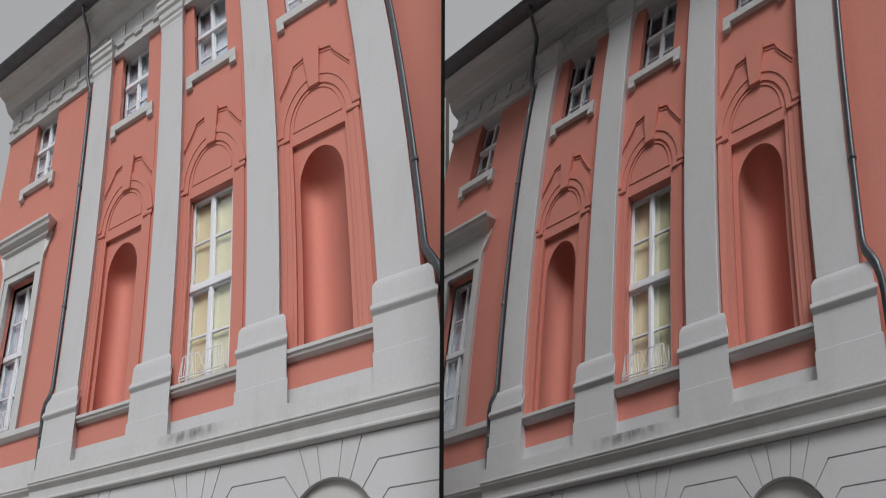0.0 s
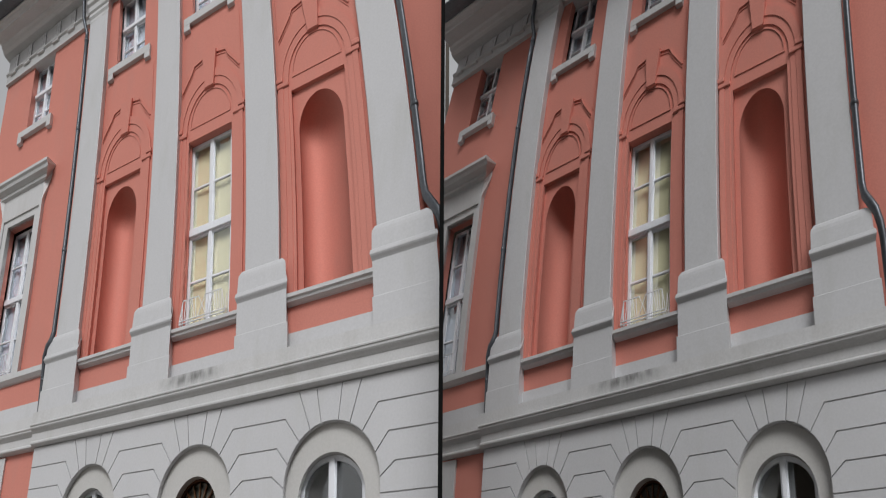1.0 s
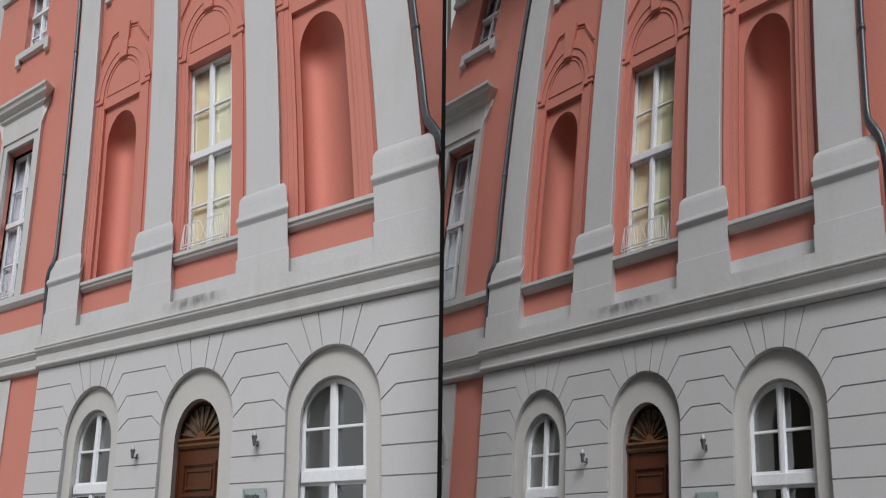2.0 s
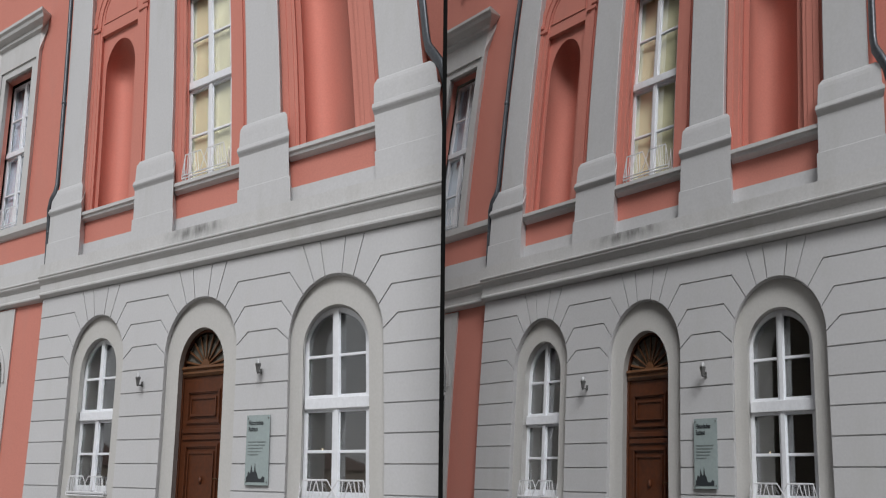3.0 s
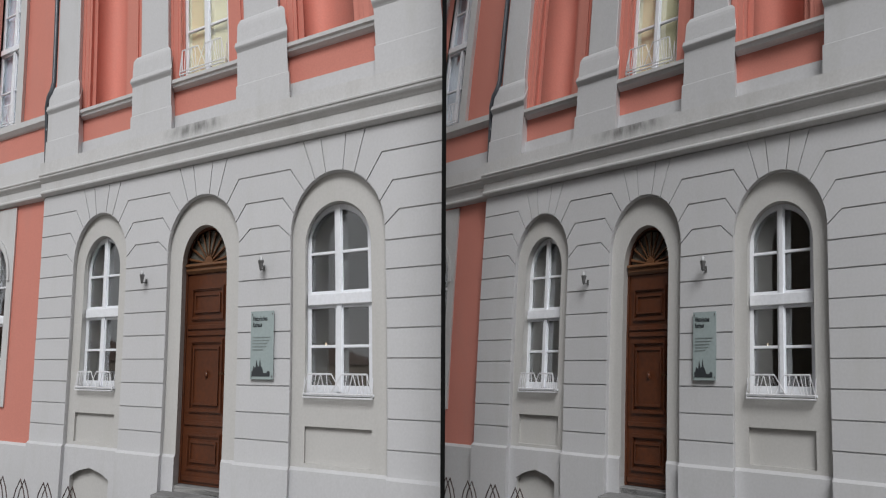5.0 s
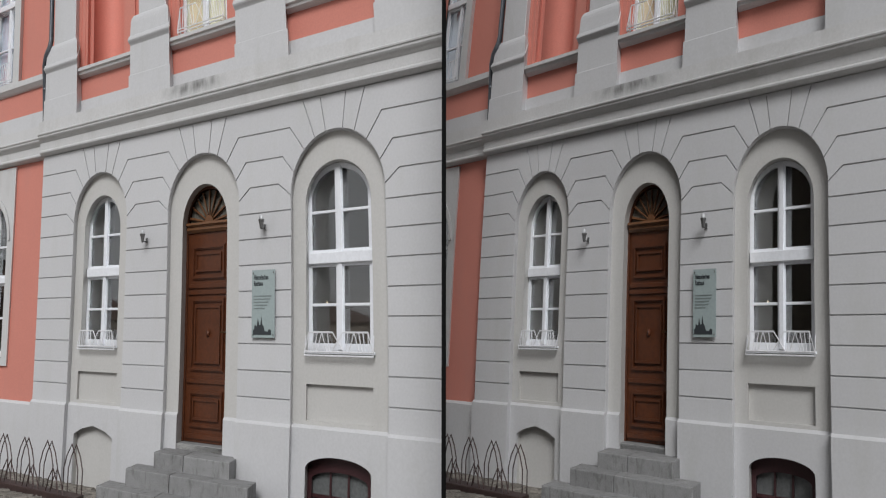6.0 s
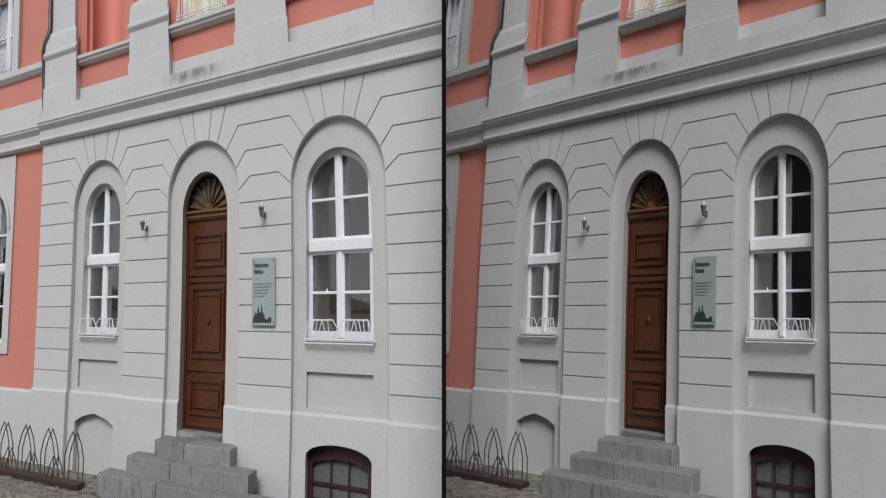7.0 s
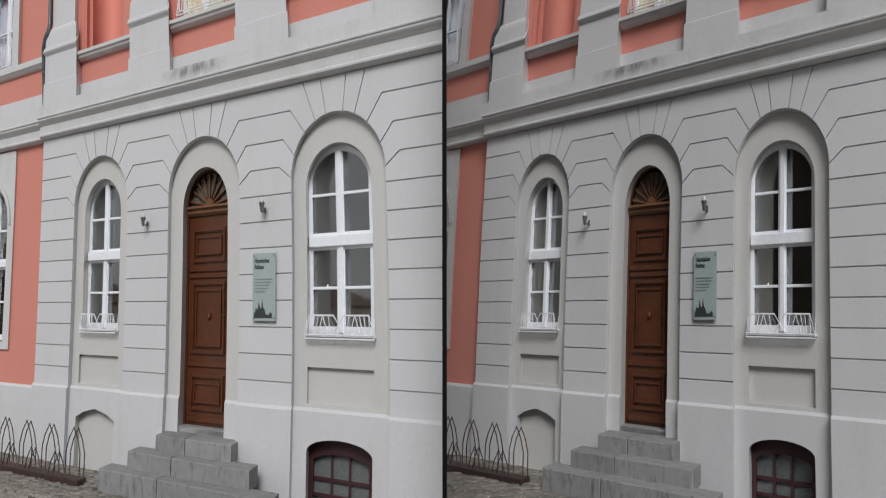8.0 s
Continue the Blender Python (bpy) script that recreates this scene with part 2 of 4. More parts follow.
def ring(bm, c, z, a0, b0, a1, b1, y0, y1, d0=0, d1=180, n=28):
    for i in range(n):
        t0, t1 = d0 + (d1 - d0) * i / n, d0 + (d1 - d0) * (i + 1) / n
        q = [on_arch(c, a0, z, b0, t0), on_arch(c, a1, z, b1, t0), on_arch(c, a1, z, b1, t1), on_arch(c, a0, z, b0, t1)]
        f = [bm.verts.new((x, y0, zz)) for x, zz in q]
        g = [bm.verts.new((x, y1, zz)) for x, zz in q]
        bm.faces.new(f)
        for k in [1, 3] + [0] * (i == 0) + [2] * (i == n - 1):
            j = (k + 1) % 4
            bm.faces.new((f[k], f[j], g[j], g[k]))
    bmesh.ops.remove_doubles(bm, verts=bm.verts, dist=1e-5)


def along(bm, profile, x0, x1):
    """A moulding: a profile of (y, z), top to bottom on the front, run from x0 to x1."""
    a = [bm.verts.new((x0, y, z)) for y, z in profile]
    b = [bm.verts.new((x1, y, z)) for y, z in profile]
    n = len(profile)
    for i in range(n):
        j = (i + 1) % n
        bm.faces.new((a[i], a[j], b[j], b[i]))
    bm.faces.new(a)
    bm.faces.new(list(reversed(b)))


def upright(bm, pts, z0, z1):
    """A moulding that stands: a profile of (x, y) from z0 up to z1."""
    lo, hi = [[bm.verts.new((x, y, z)) for x, y in pts] for z in (z0, z1)]
    bm.faces.new(lo)
    bm.faces.new(list(reversed(hi)))
    for i in range(len(pts)):
        j = (i + 1) % len(pts)
        bm.faces.new((lo[i], lo[j], hi[j], hi[i]))


def tube(bm, pts, r, n=10):
    pts = [Vector(p) for p in pts]
    rings = []
    for i, p in enumerate(pts):
        d = (pts[min(i + 1, len(pts) - 1)] - pts[max(i - 1, 0)]).normalized()
        u = d.cross(Vector((0.31, 0.92, 0.21))).normalized()
        w = d.cross(u)
        offs = [r * (u * math.cos(2 * math.pi * k / n) + w * math.sin(2 * math.pi * k / n)) for k in range(n)]
        rings.append([bm.verts.new(p + Vector((o.x, o.y * ROUND, o.z))) for o in offs])
    for p, q in zip(rings, rings[1:]):
        for k in range(n):
            bm.faces.new((p[k], p[(k + 1) % n], q[(k + 1) % n], q[k]))
    bm.faces.new(rings[0])
    bm.faces.new(list(reversed(rings[-1])))


def lathe(bm, profile, centre, n=16):
    """Turned about an upright axis: profile of (radius, z)."""
    cx, cy = centre
    rings = [[bm.verts.new((cx + r * math.cos(2 * math.pi * k / n), cy + ROUND * r * math.sin(2 * math.pi * k / n), z)) for k in range(n)] for r, z in profile]
    for p, q in zip(rings, rings[1:]):
        for k in range(n):
            bm.faces.new((p[k], p[(k + 1) % n], q[(k + 1) % n], q[k]))
    bm.faces.new(rings[0])
    bm.faces.new(list(reversed(rings[-1])))


# ---- the house front, in metres ----
LEFT, CORNER, END = -8.20, -4.12, 6.60
BAYS = ((-2.155, 0.81), (0.65, 0.85), (3.45, 0.85))   # middle and half width of the three ground-floor arches
SPRING, RISES = 3.29, {b: 0.595 for b in BAYS}
COURSES = [1.09] + [1.335 + 0.2607 * i for i in range(8)]
SLANTS = (3.43, 3.70, 3.98)
FILLET, BELT, BLOCKING = 4.245, 4.51, 4.68
GROUND = 0.16
SHAFTS = (-3.37, -0.60, 2.08, 4.80)
PEDESTALS = (-3.42, -0.65, 2.09, 4.85)
NICHES = (-2.09, 0.66, 3.42)
WING = -6.20   # middle of the side wing's windows
TOP = 11.55
WIN = {0: (0.55, 0.42), 2: (0.60, 0.41)}


def joint_line(c, side, k):
    """The groove's end on the arch for each slanted course."""
    return 90 - side * (90 - (1, 23, 48, 65)[k])


def pier_blocks(xl, xr, left, right):
    """Outlines of a pier's rusticated blocks; left and right are the arches beside it, or None at a corner."""
    out = [rect(xl, xr, z0, z1) for z0, z1 in zip(COURSES, COURSES[1:])]
    back = (0.25, 0.16, 0.0)

    def side(arch, sign, k):
        c, a = arch
        return on_arch(c, a, SPRING, RISES[c, a], joint_line(c, sign, k))

    def arc(arch, sign, k0, k1):
        c, a = arch
        d0, d1 = joint_line(c, sign, k0), joint_line(c, sign, k1)
        return [on_arch(c, a, SPRING, RISES[c, a], d0 + (d1 - d0) * i / 4) for i in range(5)]

    low = COURSES[-1]
    for k in range(4):
        zt = SLANTS[k] if k < 3 else FILLET
        pts = []
        # bottom from left to right
        zb = low if k == 0 else SLANTS[k - 1]
        bl = xl if k == 0 or not left else xl + back[k - 1]
        br = xr if k == 0 or not right else xr - back[k - 1]
        pts += [(bl, zb), (br, zb)]
        if right:
            pts += arc(right, -1, k - 1, k) if k else [side(right, -1, 0)]
        tr = xr if not right else (xr - back[k] if k < 3 else right[0] - 0.585)
        tl = xl if not left else (xl + back[k] if k < 3 else left[0] + 0.585)
        pts += [(tr, zt), (tl, zt)]
        if left:
            pts += list(reversed(arc(left, 1, k - 1, k))) if k else [side(left, 1, 0)]
        out.append(pts)
    return out


def voussoirs(arch):
    c, a = arch
    out = []
    for sign in (-1, 1):
        d0, d1 = joint_line(c, sign, 3), 90 - sign * 10.5
        edge = [on_arch(c, a, SPRING, RISES[c, a], d0 + (d1 - d0) * i / 4) for i in range(5)]
        pts = edge + [(c + sign * 0.24, FILLET), (c + sign * 0.585, FILLET)]
        out.append(pts if sign < 0 else list(reversed(pts)))
        if sign < 0:
            out[-1] = list(reversed(pts)) if area(pts) < 0 else pts
    key = [on_arch(c, a, SPRING, RISES[c, a], d) for d in (100.5, 95, 90, 85, 79.5)] + [(c + 0.24, FILLET), (c - 0.24, FILLET)]
    out.append(key)
    return [p if area(p) > 0 else list(reversed(p)) for p in out]


def area(p):
    return sum(p[i][0] * p[(i + 1) % len(p)][1] - p[(i + 1) % len(p)][0] * p[i][1] for i in range(len(p))) / 2


def bars_window(house, name, c, a, z0, z1, y, cols, rows, head=0.0, transom=None, mat=None, pane_mat=None, label="", width=0.034, mullion=0.036, behind=None):
    """A casement: outer frame, mullions, transom, glazing bars and separate panes. head: rise of an arched top. transom: heights of its foot and top."""
    mat, pane_mat = mat or WHITE, pane_mat or GLASS
    outer = arched(c, a, z0, z1, head) if head else rect(c - a, c + a, z0, z1)
    inner = arched(c, a - width, z0 + width, z1, head - width * 0.8) if head else rect(c - a + width, c + a - width, z0 + width, z1 - width)
    bm = bmesh.new()
    plate(bm, outer, [inner], y, y + 0.04)
    frame_ob = part(name, bm, mat, house, label)
    top = z1 + head

    def head_at(x):
        if not head:
            return z1 - width * 0.5
        u = min(0.98, abs(x - c) / a)
        return z1 + (head - width * 0.5) * math.sqrt(1 - u * u)

    bm = soft_box(c - mullion, c + mullion, y - 0.012, y + 0.035, z0 + 0.01, head_at(c + mullion) - 0.005, 0.008)
    part("mullion", bm, mat, frame_ob)
    if transom:
        bm = soft_box(c - a + 0.01, c + a - 0.01, y - 0.025, y + 0.036, transom[0], transom[1], 0.008)
        part("transom", bm, mat, frame_ob)
    spans = [(z0 + width, transom[0]), (transom[1], top)] if transom else [(z0 + width, top)]
    for x0, x1 in ((c - a + width, c - mullion), (c + mullion, c + a - width)):
        for (s0, s1), nr in zip(spans, rows):
            for i in range(1, nr):
                full = s1 if s1 < top else (z1 + head * 0.55 if head else z1 - width)
                z = s0 + (full - s0) * i / nr if not (head and s1 == top) else s0 + (z1 - 0.06 - s0) * i / (nr - 1)
                part("glazing_bar", soft_box(x0 - 0.002, x1 + 0.002, y + 0.004, y + 0.03, z - 0.014, z + 0.014, 0.004), mat, frame_ob)
            z_lo, z_hi = s0, s1
            bm = bmesh.new()
            if head and s1 == top:
                n = 10
                pts = [(x0, z_lo), (x1, z_lo)] + [(x1 + (x0 - x1) * i / n, head_at(x1 + (x0 - x1) * i / n)) for i in range(n + 1)]
                prism(bm, pts, y + 0.016, y + 0.022)
            else:
                prism(bm, rect(x0, x1, z_lo, min(z_hi, z1)), y + 0.016, y + 0.022)
            shape = pts if head and s1 == top else rect(x0, x1, z_lo, min(z_hi, z1))
            sash = bmesh.new()
            plate(sash, shape, [inset(shape, width * 0.6)], y + 0.001, y + 0.028)
            part("sash", sash, mat, frame_ob)
            pane = part("pane", bm, pane_mat, frame_ob)
            if pane:
                pane.visible_shadow = False
    if behind:
        bm = bmesh.new()
        prism(bm, arched(c, a + 0.03, z0, z1, head) if head else rect(c - a - 0.22, c + a + 0.06, z0 - 0.03, z1 + 0.03), y + 0.055, y + 0.07)
        part("blind" if behind is BLIND else "curtain", bm, behind, frame_ob)
    return frame_ob


def guard(house, c, a, y, z0, z1):
    """A white wire flower guard on a sill: rails, slanted end panels, uprights and a cross in the middle."""
    bm = bmesh.new()
    r, zb = 0.0085, z0 + 0.035
    for z in (z0, zb):
        tube(bm, [(c - a, y, z), (c + a, y, z)], r, 6)
    for s in (-1, 1):
        bars = [((0.15, z1), (0.86, z1)), ((0.86, z1), (1.0, zb)), ((0.15, z1), (-0.18, zb)), ((0.47, z1), (0.32, zb)), ((0.47, z1), (0.62, zb)), ((0.30, z1), (0.24, zb)), ((0.72, z1), (0.78, zb)), ((0.60, z1), (0.70, zb)), ((0.86, z1), (0.88, zb)), ((1.0, zb), (1.0, z0))]
        for (f, za), (g, zc) in bars:
            tube(bm, [(c + s * a * f, y, za), (c + s * a * g, y, zc)], r, 6)
        # the short sides that run back to the wall
        for p, q in (((0.0, z0), (0.09, z0)), ((0.0, zb), (0.09, zb)), ((0.02, zb), (0.045, z1 - 0.03)), ((0.045, z1 - 0.03), (0.07, zb))):
            tube(bm, [(c + s * a, y + p[0], p[1]), (c + s * a, y + q[0], q[1])], r * 0.85, 6)
    for i in range(8):
        x = c - a + 2 * a * (i + 0.5) / 8
        tube(bm, [(x, y, z0), (x, y + 0.09, z0)], r * 0.8, 6)
    g = part("flower_guard", bm, WIRE, house, "white wire flower guard on a window sill")
    return g


def ground_floor(house):
    # front layer with the three arched bays cut up from the ground
    outline = [(CORNER, 0.0)]
    for c, a in BAYS:
        outline += [(c - a, 0.0)] + [on_arch(c, a, SPRING, RISES[c, a], 180 - 180 * i / 32) for i in range(33)] + [(c + a, 0.0)]
    outline += [(END, 0.0), (END, FILLET + 0.1), (CORNER, FILLET + 0.1)]
    bm = bmesh.new()
    plate(bm, outline, [], 0.010, 0.055)
    wall = part("ground_floor_wall", bm, GREY, house, "grey stucco ground floor with banded joints")

    # recessed infill of each bay
    for i, (c0, a) in enumerate(BAYS):
        holes, c = [], c0
        if i != 1:
            holes.append(arched(c, WIN[i][0], 1.80, 3.20, WIN[i][1]))
            holes.append(rect(c - 0.59, c + 0.59, 1.15, 1.49))
        else:
            holes.append(arched(c, 0.54, 0.79, 3.12, 0.45))
        if i == 2:
            holes.append(arched(c, 0.575, 0.18, 0.72, 0.125, 16))
        if i == 0:
            holes.append([(c - 0.575, 0.02), (c + 0.575, 0.02), (c + 0.575, 0.755), (c + 0.36, 0.82), (c, 0.87), (c - 0.36, 0.82), (c - 0.575, 0.755)])
        bm = bmesh.new()
        plate(bm, rect(c0 - a - 0.04, c0 + a + 0.04, 0.0, SPRING + RISES[c0, a] + 0.05), holes, 0.05, 0.16)
        if i != 1:
            box(bm, c - 0.63, c + 0.63, 0.078, 0.17, 1.12, 1.53)
        if i == 0:
            box(bm, c - 0.62, c + 0.62, 0.085, 0.17, 0.0, 0.95)
        part("bay_infill", bm, INFILL, wall)
    # plinth: proud under the piers, back in the bays
    xs = [CORNER] + [x for c, a in BAYS for x in (c - a, c + a)] + [END]
    for j in range(0, len(xs), 2):
        bm = bmesh.new()
        x0, x1 = xs[j] - (0.02 if j == 0 else 0.004), xs[j + 1] + (0.004 if j < 6 else 0)
        along(bm, [(0.06, 1.115), (0.0, 1.112), (-0.022, 1.085), (-0.022, 0.0), (0.06, 0.0)], x0, x1)
        part("plinth", bm, GREY, wall, "pale grey plinth course")
    for i, (c, a) in enumerate(BAYS):
        if i == 1:
            for x0, x1 in ((c - a + 0.002, c - 0.54), (c + 0.54, c + a - 0.002)):
                bm = bmesh.new()
                along(bm, [(0.1, 1.115), (0.042, 1.11), (0.027, 1.085), (0.027, 0.60), (0.1, 0.60)], x0, x1)
                part("plinth", bm, GREY, wall)
        else:
            bm = bmesh.new()
            ci = c
            hole = arched(ci, 0.575, 0.18, 0.72, 0.125, 16) if i else [(ci - 0.575, 0.02), (ci + 0.575, 0.02), (ci + 0.575, 0.755), (ci + 0.36, 0.82), (ci, 0.87), (ci - 0.36, 0.82), (ci - 0.575, 0.755)]
            plate(bm, rect(c - a + 0.002, c + a - 0.002, 0.0, 1.086), [hole], 0.025, 0.052)
            along(bm, [(0.052, 1.115), (0.042, 1.11), (0.025, 1.086), (0.052, 1.086)], c - a + 0.002, c + a - 0.002)
            part("plinth", bm, GREY, wall)
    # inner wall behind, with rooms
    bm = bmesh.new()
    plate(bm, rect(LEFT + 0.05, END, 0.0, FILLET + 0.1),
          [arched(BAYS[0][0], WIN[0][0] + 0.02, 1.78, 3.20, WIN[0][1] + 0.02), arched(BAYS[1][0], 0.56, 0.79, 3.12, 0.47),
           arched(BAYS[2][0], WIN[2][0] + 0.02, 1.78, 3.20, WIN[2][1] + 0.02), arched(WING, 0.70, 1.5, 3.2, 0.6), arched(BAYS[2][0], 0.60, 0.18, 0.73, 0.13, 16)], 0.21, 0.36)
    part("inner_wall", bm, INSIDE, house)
    return wall


def upper_wall(house):
    holes = [rect(c - 0.61, c + 0.61, 5.29, 7.91) for c in NICHES]
    holes += [rect(c - 0.53, c + 0.53, 9.99, 11.47) for c in NICHES]
    bm = bmesh.new()
    plate(bm, rect(SHAFTS[0] - 0.38, SHAFTS[3] + 0.46, BELT - 0.1, TOP + 0.15), holes, 0.02, 0.083)
    wall = part("upper_wall", bm, CORAL, house, "coral stucco wall between pilasters")
    # side wings stand back
    tall, small = rect(WING - 0.60, WING + 0.60, 5.48, 8.10), rect(WING - 0.52, WING + 0.52, 10.05, 11.47)
    bm = bmesh.new()
    plate(bm, rect(LEFT, SHAFTS[0] - 0.36, BELT - 0.1, TOP + 0.15), [tall, small], 0.075, 0.16)
    part("wing_wall", bm, CORAL, house, "coral stucco wall of the side wing")
    bm = bmesh.new()
    box(bm, SHAFTS[3] + 0.44, END, 0.045, 0.16, BELT - 0.1, TOP + 0.15)
    part("wing_wall", bm, CORAL, house)
    bm = bmesh.new()
    plate(bm, rect(LEFT, CORNER + 0.02, 1.0, FILLET + 0.1), [arched(WING, 0.66, 1.6, 3.2, 0.54)], 0.075, 0.16)
    part("wing_wall", bm, CORAL, house)
    bm = bmesh.new()
    along(bm, [(0.16, 1.07), (0.06, 1.06), (0.045, 1.03), (0.045, 0.0), (0.16, 0.0)], LEFT, CORNER - 0.02)
    part("plinth", bm, GREY, house)
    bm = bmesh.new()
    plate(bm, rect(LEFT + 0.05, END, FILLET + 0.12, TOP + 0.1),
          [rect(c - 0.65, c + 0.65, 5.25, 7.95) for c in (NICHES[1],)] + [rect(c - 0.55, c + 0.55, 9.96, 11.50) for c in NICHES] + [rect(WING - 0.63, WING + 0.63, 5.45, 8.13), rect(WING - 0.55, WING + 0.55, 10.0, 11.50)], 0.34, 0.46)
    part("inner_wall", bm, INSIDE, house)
    return wall


def niche_bay(house, c, open_window):
    # stepped side strips, lintel bar, arch mouldings and tympanum, all coral
    if not open_window:
        bm = bmesh.new()
        plate(bm, rect(c - 0.66, c + 0.66, 5.25, 7.95), [arched(c, 0.495, 5.29, 7.32, 0.465)], 0.055, 0.075)
        part("niche_frame", bm, CORAL, house)
        bm = bmesh.new()
        n, depth, a, zs = 20, 0.21, 0.50, 7.32
        cols = []
        levels = [(5.25 + (zs - 5.25) * i / 4, 1.0) for i in range(5)] + [(zs + 0.47 * math.sin(radians(t)), math.cos(radians(t))) for t in (12, 24, 36, 48, 60, 70, 80, 88)]
        for i in range(n + 1):
            t = math.pi * i / n
            cols.append([bm.verts.new((c - a * math.cos(t) * s, 0.072 + depth * math.sin(t) * s, z)) for z, s in levels])
        for p, q in zip(cols, cols[1:]):
            for k in range(len(levels) - 1):
                bm.faces.new((p[k], q[k], q[k + 1], p[k + 1]))
        part("niche", bm, CORAL, house, "shallow round-headed coral niche", smooth=True)
    else:
        bm = bmesh.new()
        for s in (-1, 1):
            box(bm, c + s * 0.615 - 0.035, c + s * 0.615 + 0.035, 0.06, 0.085, 5.25, 7.94)
        box(bm, c - 0.66, c + 0.66, 0.06, 0.13, 7.915, 7.97)
        part("reveal", bm, CORAL, house)
    for s in (-1, 1):
        bm = bmesh.new()
        upright(bm, [(c + s * x, y) for x, y in ((0.612, 0.03), (0.612, 0.0165), (0.68, 0.016), (0.686, 0.011), (0.80, 0.011), (0.806, 0.006), (0.92, 0.005), (0.926, 0.03))], 5.29, 8.02)
        part("architrave", bm, CORAL, house)
    bm = bmesh.new()
    ring(bm, c, 8.07, 0.80, 0.69, 0.94, 0.82, 0.003, 0.03)
    ring(bm, c, 8.07, 0.66, 0.57, 0.802, 0.692, 0.010, 0.03)
    part("arch_moulding", bm, CORAL, house)
    bm = bmesh.new()
    ring(bm, c, 8.12, 0.55, 0.46, 0.575, 0.485, 0.0135, 0.03)
    box(bm, c - 0.575, c + 0.575, 0.0135, 0.03, 8.09, 8.115)
    part("tympanum_bead", bm, CORAL, house)
    for s in (-1, 1):
        xs = sorted((c + s * 0.80, c + s * 0.975))
        part("impost", soft_box(xs[0], xs[1], -0.010, 0.03, 8.06, 8.13, 0.012), CORAL, house)
        xs = sorted((c + s * 0.66, c + s * 0.955))
        part("impost", soft_box(xs[0], xs[1], -0.003, 0.03, 7.99, 8.055, 0.01), CORAL, house)
    bm = bmesh.new()
    prism(bm, [(c - 0.13, 8.60), (c + 0.13, 8.60), (c + 0.215, 9.18), (c - 0.215, 9.18)], -0.012, 0.03, 0.010)
    part("keystone", bm, CORAL, house)
    line = ((0.20, 9.14), (0.46, 9.10), (0.53, 9.00), (0.84, 8.72))
    for s in (-1, 1):
        bm = bmesh.new()
        for wide, drop in ((0.022, 0.0), (0.012, 0.05)):
            for (xa, za), (xb, zb) in zip(line, line[1:]):
                d = Vector((xb - xa, zb - za)).normalized() * wide
                q = [(c + s * xa, za - drop), (c + s * xb, zb - drop), (c + s * (xb - d.y), zb + d.x - drop), (c + s * (xa - d.y), za + d.x - drop)]
                q = q if area(q) > 0 else list(reversed(q))
                prism(bm, q, 0.008 if drop == 0 else 0.014, 0.03)
        part("label_moulding", bm, CORAL, house)
    # thin raised beads beside the attic window
    for s in (-1, 1):
        bm = bmesh.new()
        box(bm, c + s * 0.89 - 0.01, c + s * 0.89 + 0.01, 0.015, 0.03, 8.80, 9.70)
        part("panel_bead", bm, CORAL, house)


def pilaster(house, x, px):
    shaft = part("pilaster", soft_box(x - 0.385, x + 0.385, -0.045, 0.05, 5.553, 11.233, 0.012), GREY, house, "smooth grey stucco pilaster")
    bm = bmesh.new()
    along(bm, [(0.05, 11.72), (-0.115, 11.72), (-0.115, 11.647), (-0.10, 11.622), (-0.095, 11.549), (-0.075, 11.512), (-0.07, 11.417), (-0.055, 11.383), (-0.06, 11.317), (-0.046, 11.267), (-0.046, 11.2), (0.05, 11.2)], x - 0.36, x + 0.36)
    for v in bm.verts:
        v.co.x = x + (v.co.x - x) * (1.08 + max(0.0, v.co.z - 11.2) * 0.5)
    part("capital", bm, GREY_TRIM, shaft)
    bm = bmesh.new()
    prof = [(0.05, 5.73), (-0.046, 5.714), (-0.055, 5.695), (-0.062, 5.658), (-0.065, 5.617), (-0.070, 5.448), (-0.077, 5.44), (-0.081, 5.405), (-0.089, 5.399), (-0.089, 5.385), (-0.083, 5.368), (-0.071, 5.347), (-0.064, 5.33), (-0.064, 4.965), (-0.070, 4.957), (-0.071, BLOCKING - 0.01), (0.05, BLOCKING - 0.01)]
    along(bm, prof, px - 0.5, px + 0.5)
    heights, halves = (4.957, 4.965, 5.33, 5.368, 5.399, 5.44, 5.448, 5.617, 5.658, 5.73), (0.575, 0.548, 0.548, 0.57, 0.582, 0.57, 0.54, 0.53, 0.52, 0.43)
    for v in bm.verts:
        v.co.x = px + math.copysign(float(np.interp(v.co.z, heights, halves)), v.co.x - px)
    part("pedestal", bm, GREY, shaft, "stepped grey pilaster pedestal")


def sill_and_attic_window(house, c, y):
    bars_window(house, "window", c, 0.515, 10.01, 11.48, y + 0.03, 2, (2, 1), transom=(10.83, 10.90), label="small white casement window under the cornice", width=0.045, mullion=0.042, behind=SKY_CURTAIN)
    bm = soft_box(c - 0.785, c + 0.785, -0.018 + (y - 0.08), 0.075 + (y - 0.08), 9.87, 10.005, 0.008)
    for s in (-1, 1):
        xs = sorted((c + s * 0.59, c + s * 0.785))
        soft_box(xs[0], xs[1], -0.0175 + (y - 0.08), 0.07 + (y - 0.08), 9.765, 9.875, 0.008, bm)
    part("sill", bm, GREY_TRIM, house, "grey stone sill with ears")


